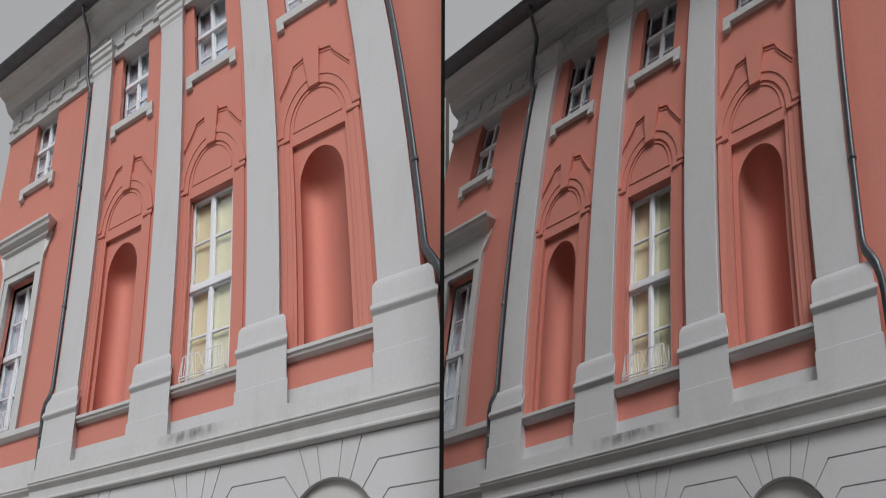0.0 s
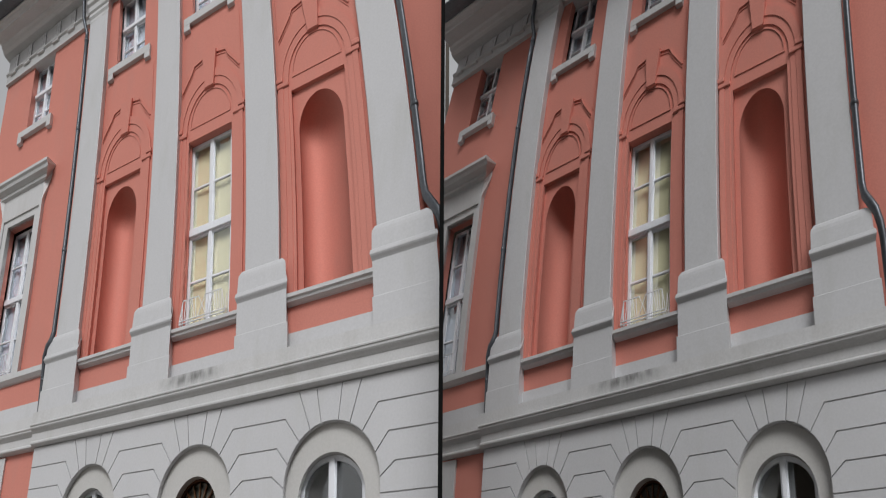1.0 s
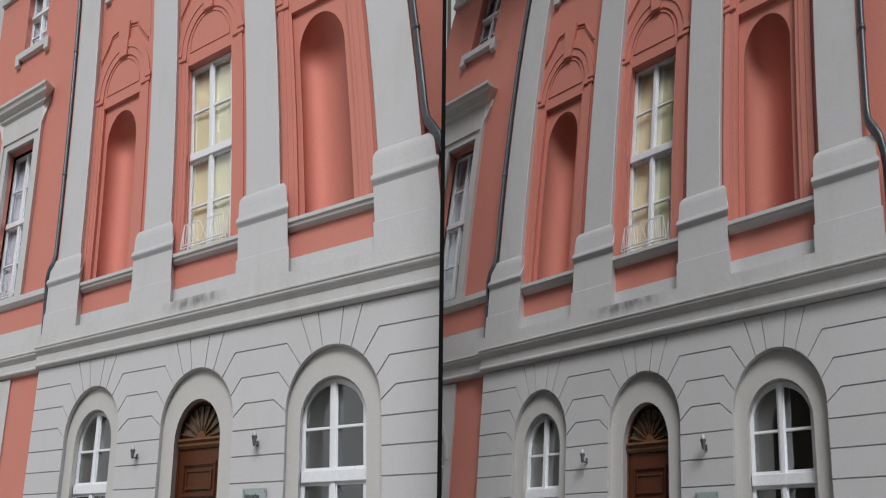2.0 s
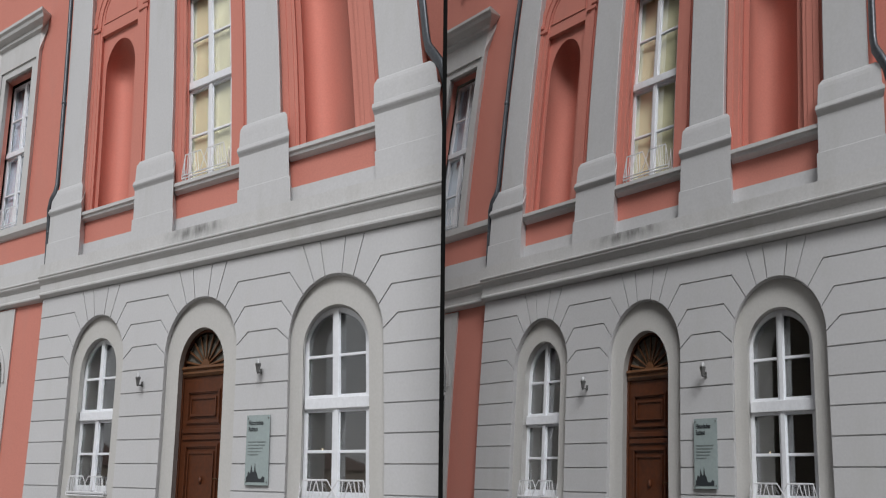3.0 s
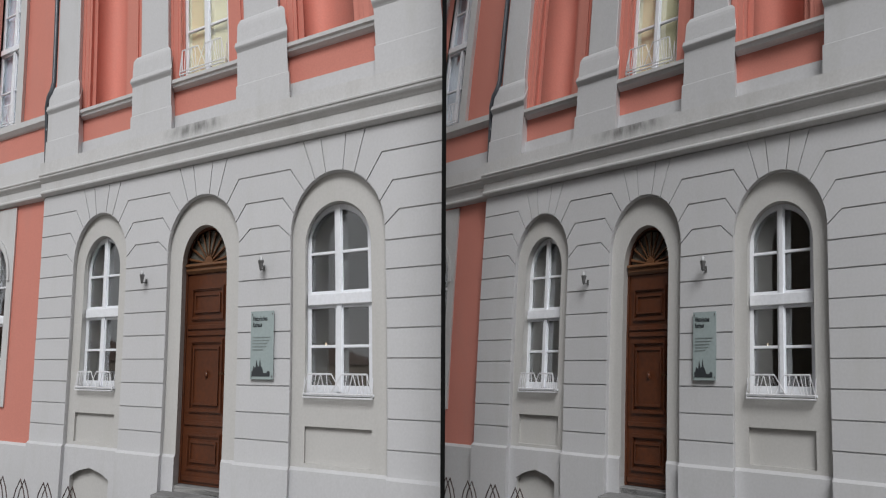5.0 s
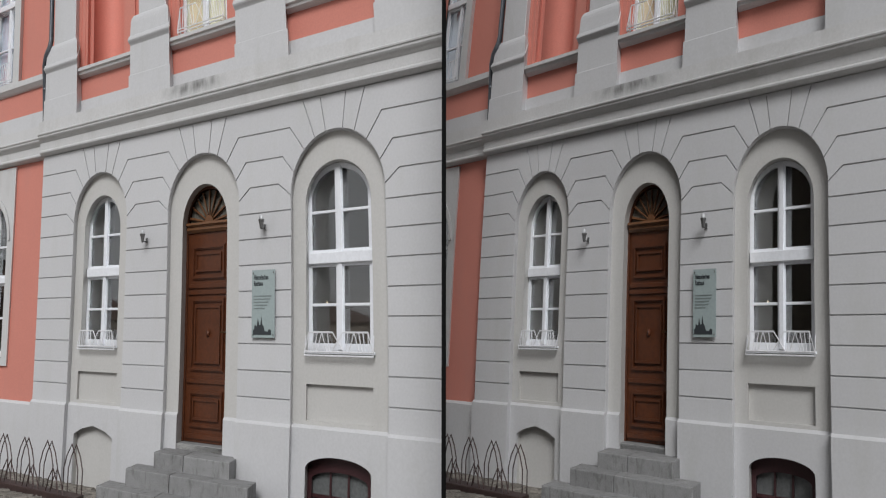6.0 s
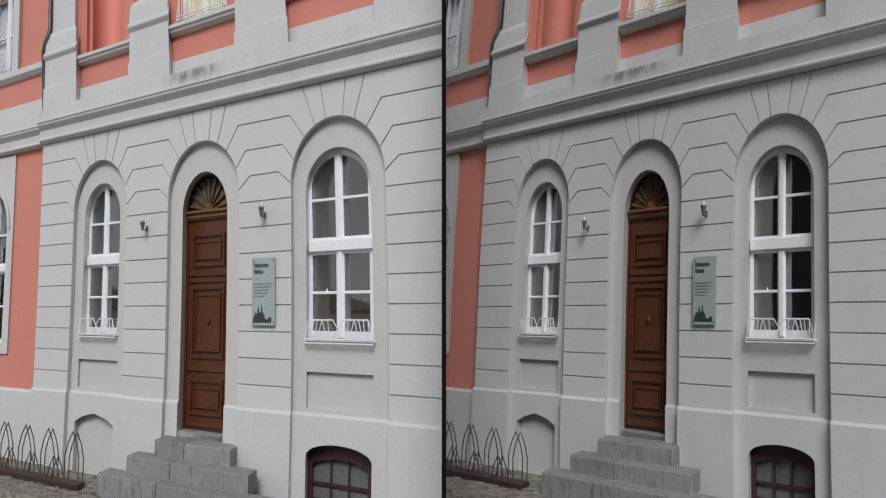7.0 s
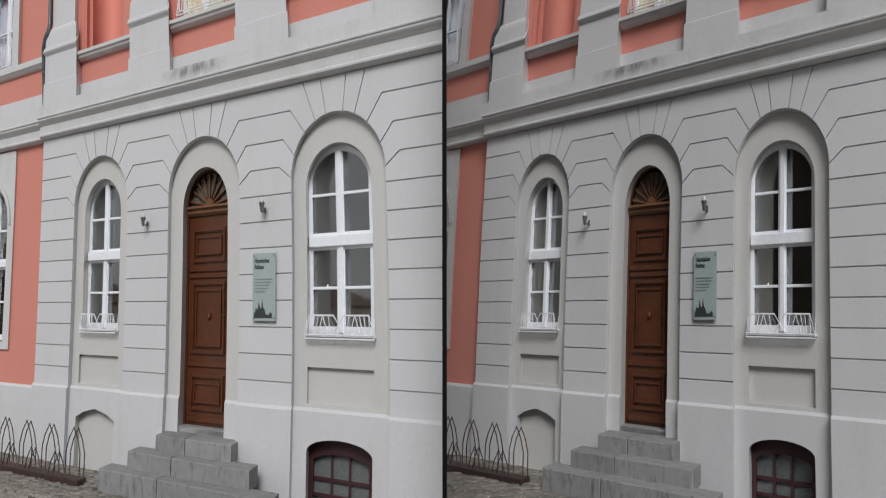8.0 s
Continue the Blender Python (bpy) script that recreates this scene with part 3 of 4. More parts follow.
def belt(house):
    prof = [(0.12, BLOCKING), (-0.074, BLOCKING), (-0.075, BELT + 0.016), (-0.088, BELT + 0.010), (-0.091, BELT), (-0.089, BELT - 0.014), (-0.082, BELT - 0.022), (-0.080, BELT - 0.042), (-0.072, BELT - 0.058), (-0.058, BELT - 0.076), (-0.050, BELT - 0.090),
            (-0.042, BELT - 0.10), (-0.038, FILLET + 0.068), (-0.046, FILLET + 0.060), (-0.050, FILLET + 0.045), (-0.048, FILLET + 0.028), (-0.036, FILLET + 0.014), (-0.018, FILLET), (0.12, FILLET)]
    bm = bmesh.new()
    along(bm, prof, CORNER - 0.03, END)
    part("belt_course", bm, BELT_MAT, house, "grey moulded belt course with rain stains")
    bm = bmesh.new()
    along(bm, [(y + 0.06, z) for y, z in prof], LEFT - 0.03, CORNER - 0.03)
    part("belt_course", bm, GREY_TRIM, house)
    # coral panels' sill band between the pedestals
    gaps = [(PEDESTALS[i] + 0.53, PEDESTALS[i + 1] - 0.53) for i in range(3)]
    for x0, x1 in gaps:
        bm = bmesh.new()
        along(bm, [(0.06, 5.304), (-0.035, 5.295), (-0.05, 5.28), (-0.05, 5.24), (-0.035, 5.225), (-0.03, 5.2), (-0.005, 5.18), (0.06, 5.17)], x0, x1)
        part("sill_band", bm, GREY_TRIM, house)
        bm = bmesh.new()
        box(bm, x0 - 0.05, x1 + 0.05, -0.005, 0.05, BLOCKING - 0.01, 4.87)
        part("panel_base", bm, GREY, house)
    bm = bmesh.new()
    along(bm, [(0.1, 5.45), (0.02, 5.44), (0.02, 5.36), (0.05, 5.31), (0.1, 5.29)], LEFT, CORNER + 0.45)
    part("sill_band", bm, GREY_TRIM, house)
    bm = bmesh.new()
    box(bm, LEFT, CORNER + 0.45, 0.05, 0.1, BLOCKING - 0.01, 4.93)
    part("panel_base", bm, GREY, house)


def cornice(house):
    wing = SHAFTS[0] - 0.40
    for x0, x1, y in ((LEFT - 0.02, wing, 0.05), (wing, END, -0.02)):
        bm = bmesh.new()
        along(bm, [(0.14 + y, 11.72), (-0.03 + y, 11.72), (-0.03 + y, 11.683), (-0.01 + y, 11.659), (-0.01 + y, 11.467), (0.14 + y, 11.467)], x0, x1)
        part("architrave_band", bm, GREY_TRIM, house)
        bm = bmesh.new()
        box(bm, x0 + 0.005, x1, y, 0.14 + y, 11.721, 12.12)
        part("frieze", bm, GREY, house)
        n = max(2, round((x1 - x0) / 0.75))
        for i in range(n):
            xc = x0 + (i + 0.5) * (x1 - x0) / n
            bm = bmesh.new()
            for k in range(3):
                box(bm, xc - 0.145 + 0.10 * k, xc - 0.055 + 0.10 * k, y - 0.012, y + 0.01, 11.763, 12.088)
            part("triglyph", bm, GREY, house)
            part("gutta_strip", soft_box(xc - 0.15, xc + 0.16, y - 0.035, y + 0.01, 11.61, 11.659, 0.006), GREY_TRIM, house)
    bm = bmesh.new()
    along(bm, [(0.2, 12.42), (-0.27, 12.42), (-0.27, 12.385), (-0.255, 12.367), (-0.245, 12.332), (-0.22, 12.305), (-0.215, 12.261), (-0.10, 12.244), (-0.085, 12.199), (-0.06, 12.173), (-0.05, 12.142), (-0.03, 12.115), (0.2, 12.115)], LEFT - 0.14, END)
    part("cornice", bm, GREY_TRIM, house, "projecting grey eaves cornice")
    bm = bmesh.new()
    pts = [(-0.33 + 0.075 * math.cos(t), 12.47 + 0.075 * math.sin(t)) for t in [math.pi * (1 + i / 10) for i in range(11)]]
    inner = [(-0.33 + 0.065 * math.cos(t), 12.47 + 0.065 * math.sin(t)) for t in [math.pi * (2 - i / 10) for i in range(11)]]
    along(bm, pts + inner, LEFT - 0.2, END)
    part("gutter", bm, ZINC, house, "dark zinc eaves gutter")


def downpipes(house):
    x = SHAFTS[0] - 0.475
    bm = bmesh.new()
    tube(bm, [(x + 0.02, -0.33, 12.411), (x + 0.02, -0.31, 12.30), (x - 0.04, -0.15, 12.10), (x - 0.10, -0.11, 11.871), (x - 0.12, -0.10, 11.60), (x - 0.12, -0.08, 11.32), (x - 0.06, -0.06, 11.14), (x, -0.05, 11.032), (x, -0.05, 10.864)], 0.055)
    tube(bm, [(x, -0.05, 10.948), (x, -0.05, 8.07), (x, -0.05, 5.795), (x - 0.03, -0.06, 5.68), (x - 0.16, -0.06, 5.58), (x - 0.23, -0.05, 5.45), (x - 0.25, -0.03, 5.30), (x - 0.25, 0.0, 4.50)], 0.058)
    for z in (10.864, 9.096, 7.022, 5.15):
        xx = x if z > 5.553 else x - 0.25
        lathe(bm, [(0.055, z - 0.03), (0.068, z - 0.022), (0.068, z + 0.022), (0.055, z + 0.03)], (xx, -0.05 if z > 5.553 else -0.02), 12)
    part("downpipe", bm, ZINC, house, "dark zinc rainwater downpipe", smooth=True)
    x = SHAFTS[3] + 0.475
    bm = bmesh.new()
    tube(bm, [(x, -0.33, 12.411), (x, -0.30, 12.27), (x, -0.12, 11.979), (x, -0.09, 11.647), (x, -0.04, 11.2), (x, -0.04, 8.22), (x, -0.04, 5.98), (x + 0.02, -0.05, 5.85), (x + 0.10, -0.06, 5.74), (x + 0.18, -0.06, 5.64), (x + 0.23, -0.05, 5.50), (x + 0.25, -0.04, 5.36), (x + 0.25, -0.02, 4.60)], 0.064)
    for z in (9.879, 6.892):
        lathe(bm, [(0.06, z - 0.03), (0.078, z - 0.022), (0.078, z + 0.022), (0.06, z + 0.03)], (x, -0.04), 12)
    part("downpipe", bm, ZINC, house, "dark zinc rainwater downpipe", smooth=True)


def door(house):
    c, a, z0, z1, y = BAYS[1][0] + 0.01, 0.505, 0.80, 3.06, 0.14
    leaf = part("door", soft_box(c - a, c + a, y, y + 0.05, z0, z1, 0.004), WOOD, house, "closed brown panelled wooden entrance door")
    for zb, zt in ((z0 + 0.15, z0 + 0.545), (z0 + 0.75, z0 + 1.54), (z0 + 1.74, z0 + 2.12)):
        bm = bmesh.new()
        plate(bm, rect(c - 0.39, c + 0.39, zb, zt), [inset(rect(c - 0.39, c + 0.39, zb, zt), 0.05)], y - 0.010, y + 0.01)
        plate(bm, inset(rect(c - 0.39, c + 0.39, zb, zt), 0.012), [inset(rect(c - 0.39, c + 0.39, zb, zt), 0.036)], y - 0.017, y - 0.008)
        part("panel_moulding", bm, WOOD, leaf)
        bm = bmesh.new()
        field = inset(rect(c - 0.39, c + 0.39, zb, zt), 0.085)
        prism(bm, field, y - 0.008, y + 0.01, 0.006)
        plate(bm, field, [inset(field, 0.026)], y - 0.018, y - 0.006)
        part("panel", bm, WOOD, leaf)
    for z in (z0 + 0.06, z0 + 0.645, z0 + 1.60, z0 + 1.67):
        part("rail", soft_box(c - a + 0.03, c + a - 0.03, y - 0.014, y + 0.01, z - 0.025, z + 0.025, 0.006), WOOD, leaf)
    bm = bmesh.new()
    bmesh.ops.create_uvsphere(bm, u_segments=14, v_segments=8, radius=0.042, matrix=Matrix.Translation((c + 0.02, y - 0.012, z0 + 1.16)) @ Matrix.Diagonal((1, ROUND, 1, 1)))
    part("knob", bm, WOOD, leaf, smooth=True)
    bm = bmesh.new()
    box(bm, c + 0.43, c + 0.475, y - 0.008, y + 0.004, z0 + 1.02, z0 + 1.24)
    tube(bm, [(c + 0.452, y, z0 + 1.17), (c + 0.452, y - 0.05, z0 + 1.17), (c + 0.36, y - 0.055, z0 + 1.17)], 0.01, 8)
    part("handle", bm, BRASS, leaf)
    # door frame and transom beam
    bm = bmesh.new()
    for s in (-1, 1):
        xs = sorted((c + s * a, c + s * (a + 0.05)))
        box(bm, xs[0], xs[1], y - 0.01, y + 0.06, z0, 3.12)
    part("door_frame", bm, WOOD, house)
    bm = bmesh.new()
    along(bm, [(y + 0.05, 3.165), (y - 0.045, 3.165), (y - 0.05, 3.14), (y - 0.028, 3.12), (y - 0.032, 3.09), (y - 0.015, 3.06), (y + 0.05, 3.055)], c - a - 0.02, c + a + 0.02)
    part("door_transom", bm, WOOD_LIGHT, house)
    # fanlight with wooden rays
    bm = bmesh.new()
    ring(bm, c, 3.14, 0.515, 0.405, 0.54, 0.43, y - 0.01, y + 0.04)
    fan = part("fanlight", bm, WOOD, house, "half-round fanlight with wooden sun rays")
    for i in range(9):
        t = radians(14 + 152 * i / 8)
        p, q = Vector((c + 0.09 * math.cos(t), 3.16 + 0.08 * math.sin(t))), Vector((c + 0.50 * math.cos(t), 3.14 + 0.39 * math.sin(t)))
        nrm = Vector((-(q - p).y, (q - p).x)).normalized()
        pts = [tuple(p - nrm * 0.009), tuple(q - nrm * 0.015), tuple(q + nrm * 0.015), tuple(p + nrm * 0.009)]
        bm = bmesh.new()
        prism(bm, pts, y - 0.004, y + 0.02, 0.004)
        part("ray", bm, WOOD_LIGHT, fan)
    bm = bmesh.new()
    prism(bm, arched(c, 0.11, 3.14, 3.15, 0.10, 12), y - 0.012, y + 0.02, 0.005)
    part("sun_boss", bm, WOOD_LIGHT, fan)
    bm = bmesh.new()
    prism(bm, arched(c, 0.50, 3.14, 3.145, 0.39, 20), y + 0.024, y + 0.03)
    part("pane", bm, FANGLASS, fan, "clouded patterned glass")


def hood_window(house):
    c = WING
    bars_window(house, "window", c, 0.595, 5.49, 8.09, 0.19, 2, (2, 2), transom=(6.80, 6.89), label="tall white casement window, net curtain tinted as reflected sky", width=0.05, mullion=0.05, behind=SKY_CURTAIN)
    bm = bmesh.new()
    plate(bm, rect(c - 0.84, c + 0.84, 5.40, 8.26), [rect(c - 0.60, c + 0.60, 5.48, 8.10)], 0.045, 0.10)
    plate(bm, rect(c - 0.90, c + 0.90, 5.38, 8.32), [rect(c - 0.79, c + 0.79, 5.42, 8.22)], 0.03, 0.10)
    part("window_surround", bm, GREY_TRIM, house)
    bm = bmesh.new()
    along(bm, [(0.1, 8.92), (-0.08, 8.88), (-0.08, 8.83), (-0.06, 8.80), (-0.05, 8.75), (0.0, 8.70), (0.0, 8.65), (0.03, 8.62), (0.03, 8.32), (0.1, 8.32)], c - 1.20, c + 1.20)
    for v in bm.verts:
        if v.co.z < 8.64:
            v.co.x = c + math.copysign(0.90, v.co.x - c)
        elif v.co.z < 8.72:
            v.co.x = c + math.copysign(1.05, v.co.x - c)
    part("window_hood", bm, GREY_TRIM, house)
    guard(house, c, 0.56, 0.04, 5.50, 5.80)
    bars_window(house, "window", c, 0.655, 1.61, 3.2, 0.15, 2, (2, 2), head=0.53, transom=(2.62, 2.71), label="arched white window of the side wing", width=0.05, mullion=0.04)
    bm = bmesh.new()
    plate(bm, rect(c - 0.95, c + 0.90, 1.50, 4.22), [arched(c, 0.66, 1.6, 3.2, 0.54)], 0.055, 0.10)
    ring(bm, c, 3.2, 0.70, 0.58, 0.78, 0.65, 0.04, 0.06)
    part("window_surround", bm, GREY_TRIM, house)


def shell(house):
    """Floors, back and side walls and roof: rooms about two metres deep."""
    back = 0.85
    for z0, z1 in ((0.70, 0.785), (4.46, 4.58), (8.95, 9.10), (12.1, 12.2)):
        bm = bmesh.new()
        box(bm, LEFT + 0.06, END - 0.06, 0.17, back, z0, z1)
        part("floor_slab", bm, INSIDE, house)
    # unseen back wall, white so that it acts as a reflector
    bm = bmesh.new()
    box(bm, LEFT, END, back, back + 0.06, 0.0, 12.4)
    part("back_wall", bm, BACK, house)
    # dark sheet before the white back wall, the room's shade in its colour
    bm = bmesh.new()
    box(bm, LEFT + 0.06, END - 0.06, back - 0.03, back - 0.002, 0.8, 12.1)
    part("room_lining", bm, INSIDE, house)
    for x0, x1 in ((LEFT, LEFT + 0.055), (END - 0.055, END)):
        bm = bmesh.new()
        box(bm, x0, x1, 0.16, back, 0.0, 12.4)
        part("side_wall", bm, CORAL, house)
    # added unseen wall closes the cut end and keeps daylight out of the rooms
    plane, across = divider_plane()
    inward = across.normalized() * Site.cut
    along_wall = Vector((-across.y, across.x, 0)).normalized()
    along_wall *= 1 if along_wall.y > 0 else -1
    x_end = max(LEFT, min(END, 5.4 if Site.cut < 0 else -6.6))
    start = settle(Vector((x_end, 0.16, 2.0)))
    start -= across.normalized() * (start - plane).dot(across.normalized())
    stop = start + along_wall * 2.6
    bm = bmesh.new()
    loops = []
    for z in (0.0, 11.0):
        loops.append([bm.verts.new((p.x, p.y, z)) for p in (start + inward * 0.012, stop + inward * 0.012, stop + inward * 0.07, start + inward * 0.07)])
    bm.faces.new(loops[0])
    bm.faces.new(loops[1])
    for i in range(4):
        bm.faces.new((loops[0][i], loops[0][(i + 1) % 4], loops[1][(i + 1) % 4], loops[1][i]))
    kept, Site.settled = Site.settled, None
    part("light_stop_wall", bm, INSIDE, house)
    Site.settled = kept
    bm = bmesh.new()
    e = [(LEFT - 0.15, -0.31, 12.50), (END, -0.31, 12.50), (END, back, 12.95), (LEFT - 0.15, back, 12.95)]
    lo = [bm.verts.new(p) for p in e]
    hi = [bm.verts.new((x, y, z + 0.06)) for x, y, z in e]
    bm.faces.new(lo)
    bm.faces.new(hi)
    for i in range(4):
        bm.faces.new((lo[i], lo[(i + 1) % 4], hi[(i + 1) % 4], hi[i]))
    part("roof", bm, SLATE, house, "dark slate roof slope")


def stoop(here):
    base = new("entrance_steps")
    base.matrix_world = here
    tagged(base, "weathered grey granite steps up to the entrance door", "steps")
    for z0, z1, y, x0, x1, joint in ((0.55, 0.735, -0.165, -0.15, 1.56, 0.55), (0.38, 0.575, -0.295, -0.63, 2.06, 0.42), (GROUND - 0.02, 0.405, -0.43, -1.12, 2.58, 0.30)):
        for a, b in ((x0, joint), (joint, x1)):
            part("step_stone", soft_box(a + 0.006, b - 0.006, y, 0.14 if z0 > 0.5 else y + 0.19, z0, z1, 0.010), GRANITE, base)
    part("threshold", soft_box(BAYS[1][0] - 0.545, BAYS[1][0] + 0.545, 0.05, 0.2, 0.60, 0.795, 0.006), GRANITE, base)
    return base


def wall_lamp(here, x, z, f=1.0):
    bm = bmesh.new()
    lathe(bm, [(r * f, z + h * f) for r, h in ((0.015, -0.075), (0.03, -0.06), (0.045, -0.01), (0.06, 0.015), (0.06, 0.022), (0.03, 0.025))], (x, -0.07), 14)
    lamp = part("wall_lamp", bm, STEEL, None, smooth=False, here=here)
    tagged(lamp, "small grey metal wall lamp with a glass dome", "wall lamp", "entrance wall lamps")
    bm = bmesh.new()
    lathe(bm, [(r * f, z + h * f) for r, h in ((0.042, 0.022), (0.042, 0.04), (0.03, 0.062), (0.01, 0.072))], (x, -0.07), 14)
    part("glass_dome", bm, FROST_DOME, lamp, "pale glass dome", smooth=True)
    bm = bmesh.new()
    tube(bm, [(x, -0.07, z - 0.045), (x + 0.01, -0.04, z - 0.06), (x + 0.01, 0.0, z - 0.04)], 0.008, 8)
    box(bm, x - 0.012, x + 0.03, -0.010, 0.004, z - 0.065, z - 0.01)
    part("bracket", bm, STEEL, lamp)


def lettering(text, size, x, z, y, parent):
    cu = bpy.data.curves.new("lettering", "FONT")
    cu.body, cu.size, cu.extrude, cu.offset = text, size, 0.001, 0.0014
    tmp = new("lettering", cu)
    me = bpy.data.meshes.new_from_object(tmp.evaluated_get(bpy.context.evaluated_depsgraph_get()))
    bpy.data.objects.remove(tmp)
    bm = bmesh.new()
    bm.from_mesh(me)
    bpy.data.meshes.remove(me)
    for v in bm.verts:
        v.co = Vector((x + 0.92 * v.co.x, y - v.co.z, z + v.co.y))
    return part("lettering", bm, INK, parent)


def sign(here):
    x0, x1, z0, z1 = 1.815, 2.285, 1.917, 2.583
    board = part("sign_plate", soft_box(x0, x1, -0.022, -0.014, z0, z1, 0.002), ENAMEL, None, here=here)
    tagged(board, "pale green glass sign plate with dark print", "sign")
    for x in (x0 + 0.03, x1 - 0.03):
        for z in (z0 + 0.03, z1 - 0.03):
            bm = bmesh.new()
            tube(bm, [(x, -0.026, z), (x, 0.0, z)], 0.010, 8)
            part("spacer", bm, STEEL, board)
    lettering("Historisches", 0.065, x0 + 0.04, z1 - 0.095, -0.0235, board)
    lettering("Rathaus", 0.065, x0 + 0.04, z1 - 0.155, -0.0235, board)
    for i, w in enumerate((0.36, 0.34, 0.30, 0.28, 0.22)):
        bm = bmesh.new()
        box(bm, x0 + 0.04, x0 + 0.04 + w, -0.0245, -0.021, z1 - 0.262 - 0.03 * i, z1 - 0.253 - 0.03 * i)
        part("print_line", bm, INK_FAINT, board)
    # a printed dark view of roofs and spires along the foot
    bm = bmesh.new()
    skyline = [(0.03, 0.03), (0.40, 0.03), (0.40, 0.075), (0.36, 0.085), (0.33, 0.06), (0.27, 0.065), (0.25, 0.11), (0.22, 0.13), (0.20, 0.21), (0.185, 0.13), (0.16, 0.12), (0.13, 0.19), (0.11, 0.11), (0.07, 0.13), (0.05, 0.08), (0.03, 0.08)]
    prism(bm, [(x0 + x, z0 + z) for x, z in skyline], -0.0245, -0.021)
    part("printed_view", bm, INK, board)


def bike_rack(here):
    x0, x1, y = -5.90, -1.60, -0.37
    rack = part("bicycle_rack", soft_box(x0, x1, y - 0.09, y + 0.03, GROUND - 0.01, GROUND + 0.09, 0.008), RUST, None, here=here)
    tagged(rack, "dark rusty steel bicycle rack with pointed hoops", "bicycle rack")
    n = 6
    for i in range(n):
        xc = x1 - 0.28 - i * 0.72
        for xo, h, yo, w in ((0.0, 0.75, 0.02, 0.20), (-0.34, 0.50, -0.06, 0.19)):
            bm = bmesh.new()
            for dx in (0.0, 0.13):
                c = xc + xo + dx - 0.10
                pts = [(c - w, y + yo, GROUND + 0.02), (c - w, y + yo, h - 0.26), (c - w * 0.62, y + yo, h - 0.12), (c, y + yo, h), (c + w * 0.62, y + yo, h - 0.12), (c + w, y + yo, h - 0.26), (c + w, y + yo, GROUND + 0.02)]
                tube(bm, pts, 0.012, 6)
            part("hoop", bm, RUST, rack)


def cobbles(here):
    rng = random.Random(5)
    shapes = []
    for s in range(6):
        bm = bmesh.new()
        n = rng.choice((5, 6, 7))
        ring0 = [(0.5 * math.cos(2 * math.pi * i / n + rng.uniform(-0.2, 0.2)) * rng.uniform(0.85, 1.05), 0.5 * math.sin(2 * math.pi * i / n + rng.uniform(-0.2, 0.2)) * rng.uniform(0.85, 1.05)) for i in range(n)]
        loops = [[bm.verts.new((x * f, y * f, z)) for x, y in ring0] for f, z in ((1.0, -0.04), (1.0, 0.012), (0.8, 0.03))]
        bm.faces.new(loops[2])
        for p, q in zip(loops, loops[1:]):
            for i in range(n):
                bm.faces.new((p[i], p[(i + 1) % n], q[(i + 1) % n], q[i]))
        bmesh.ops.recalc_face_normals(bm, faces=bm.faces)
        me = bpy.data.meshes.new("cobble")
        bm.to_mesh(me)
        bm.free()
        me.materials.append(COBBLE)
        shapes.append(me)
    bm = bmesh.new()
    box(bm, -8.0, 4.4, -2.2, -0.01, GROUND - 0.05, GROUND + 0.004)
    bed = part("cobbled_strip", bm, SAND, None, here=here)
    tagged(bed, "uneven cobbled strip along the house wall", "paving", kind="structure")
    row = 0
    y = -0.05
    count = 0
    while y > -1.3:
        x = -6.2 + (row % 2) * 0.07
        while x < 0.2:
            w = rng.uniform(0.13, 0.22)
            place = settle(Vector((x, y + rng.uniform(-0.007, 0.007), GROUND)))
            co, no = divider_plane()
            if count < 300 and not (-1.2 < x < 2.8 and y > -0.45) and (place - co).dot(no) * Site.cut > 0.1:
                ob = new("cobble", rng.choice(shapes))
                ob.parent = bed
                ob.matrix_local = Matrix.Translation((place.x, place.y, place.z + rng.uniform(-0.006, 0.006))) @ Matrix.Rotation(rng.uniform(-0.3, 0.3) + rng.choice((0, 3.14)), 4, "Z") @ Matrix.Diagonal((w * 0.80, 0.15, 1.3, 1))
                count += 1
            x += w + 0.008
        y -= 0.075
        row += 1
    # the rest of the cobbles, joined
    bm = bmesh.new()
    for i in range(2400):
        x, y = rng.uniform(-7.9, 4.2), -0.52 - 0.075 * (i % 20) - rng.uniform(0, 0.02)
        w, d = rng.uniform(0.07, 0.11), rng.uniform(0.030, 0.037)
        m = rng.choice((5, 6, 7))
        turn = rng.uniform(0, 1)
        low = [(x + w * math.cos(2 * math.pi * j / m + turn), y + d * math.sin(2 * math.pi * j / m + turn)) for j in range(m)]
        zt = GROUND + 0.03 + rng.uniform(-0.008, 0.008)
        loops = [[bm.verts.new((x + (p - x) * f, y + (q - y) * f, z)) for p, q in low] for f, z in ((1.0, GROUND - 0.03), (1.0, zt - 0.018), (0.8, zt))]
        bm.faces.new(loops[2])
        for p, q in zip(loops, loops[1:]):
            for j in range(m):
                bm.faces.new((p[j], p[(j + 1) % m], q[(j + 1) % m], q[j]))
    tagged(part("cobbles", bm, COBBLE, None, here=here), "weathered grey-brown cobbles of the street", "paving", kind="stuff")


def room_lamp(here):
    x, y, z = 2.98, 0.55, 2.28
    bm = bmesh.new()
    lathe(bm, [(0.006, z - 0.025), (0.011, z - 0.012), (0.011, z + 0.014), (0.006, z + 0.03)], (x, y), 12)
    bulb = part("pendant_lamp", bm, GLOW, None, here=here)
    tagged(bulb, "small lit bulb hanging in a dim room", "lamp")
    bm = bmesh.new()
    tube(bm, [(x, y, z + 0.025), (x, y, 4.43)], 0.004, 6)
    part("cord", bm, INK, bulb)


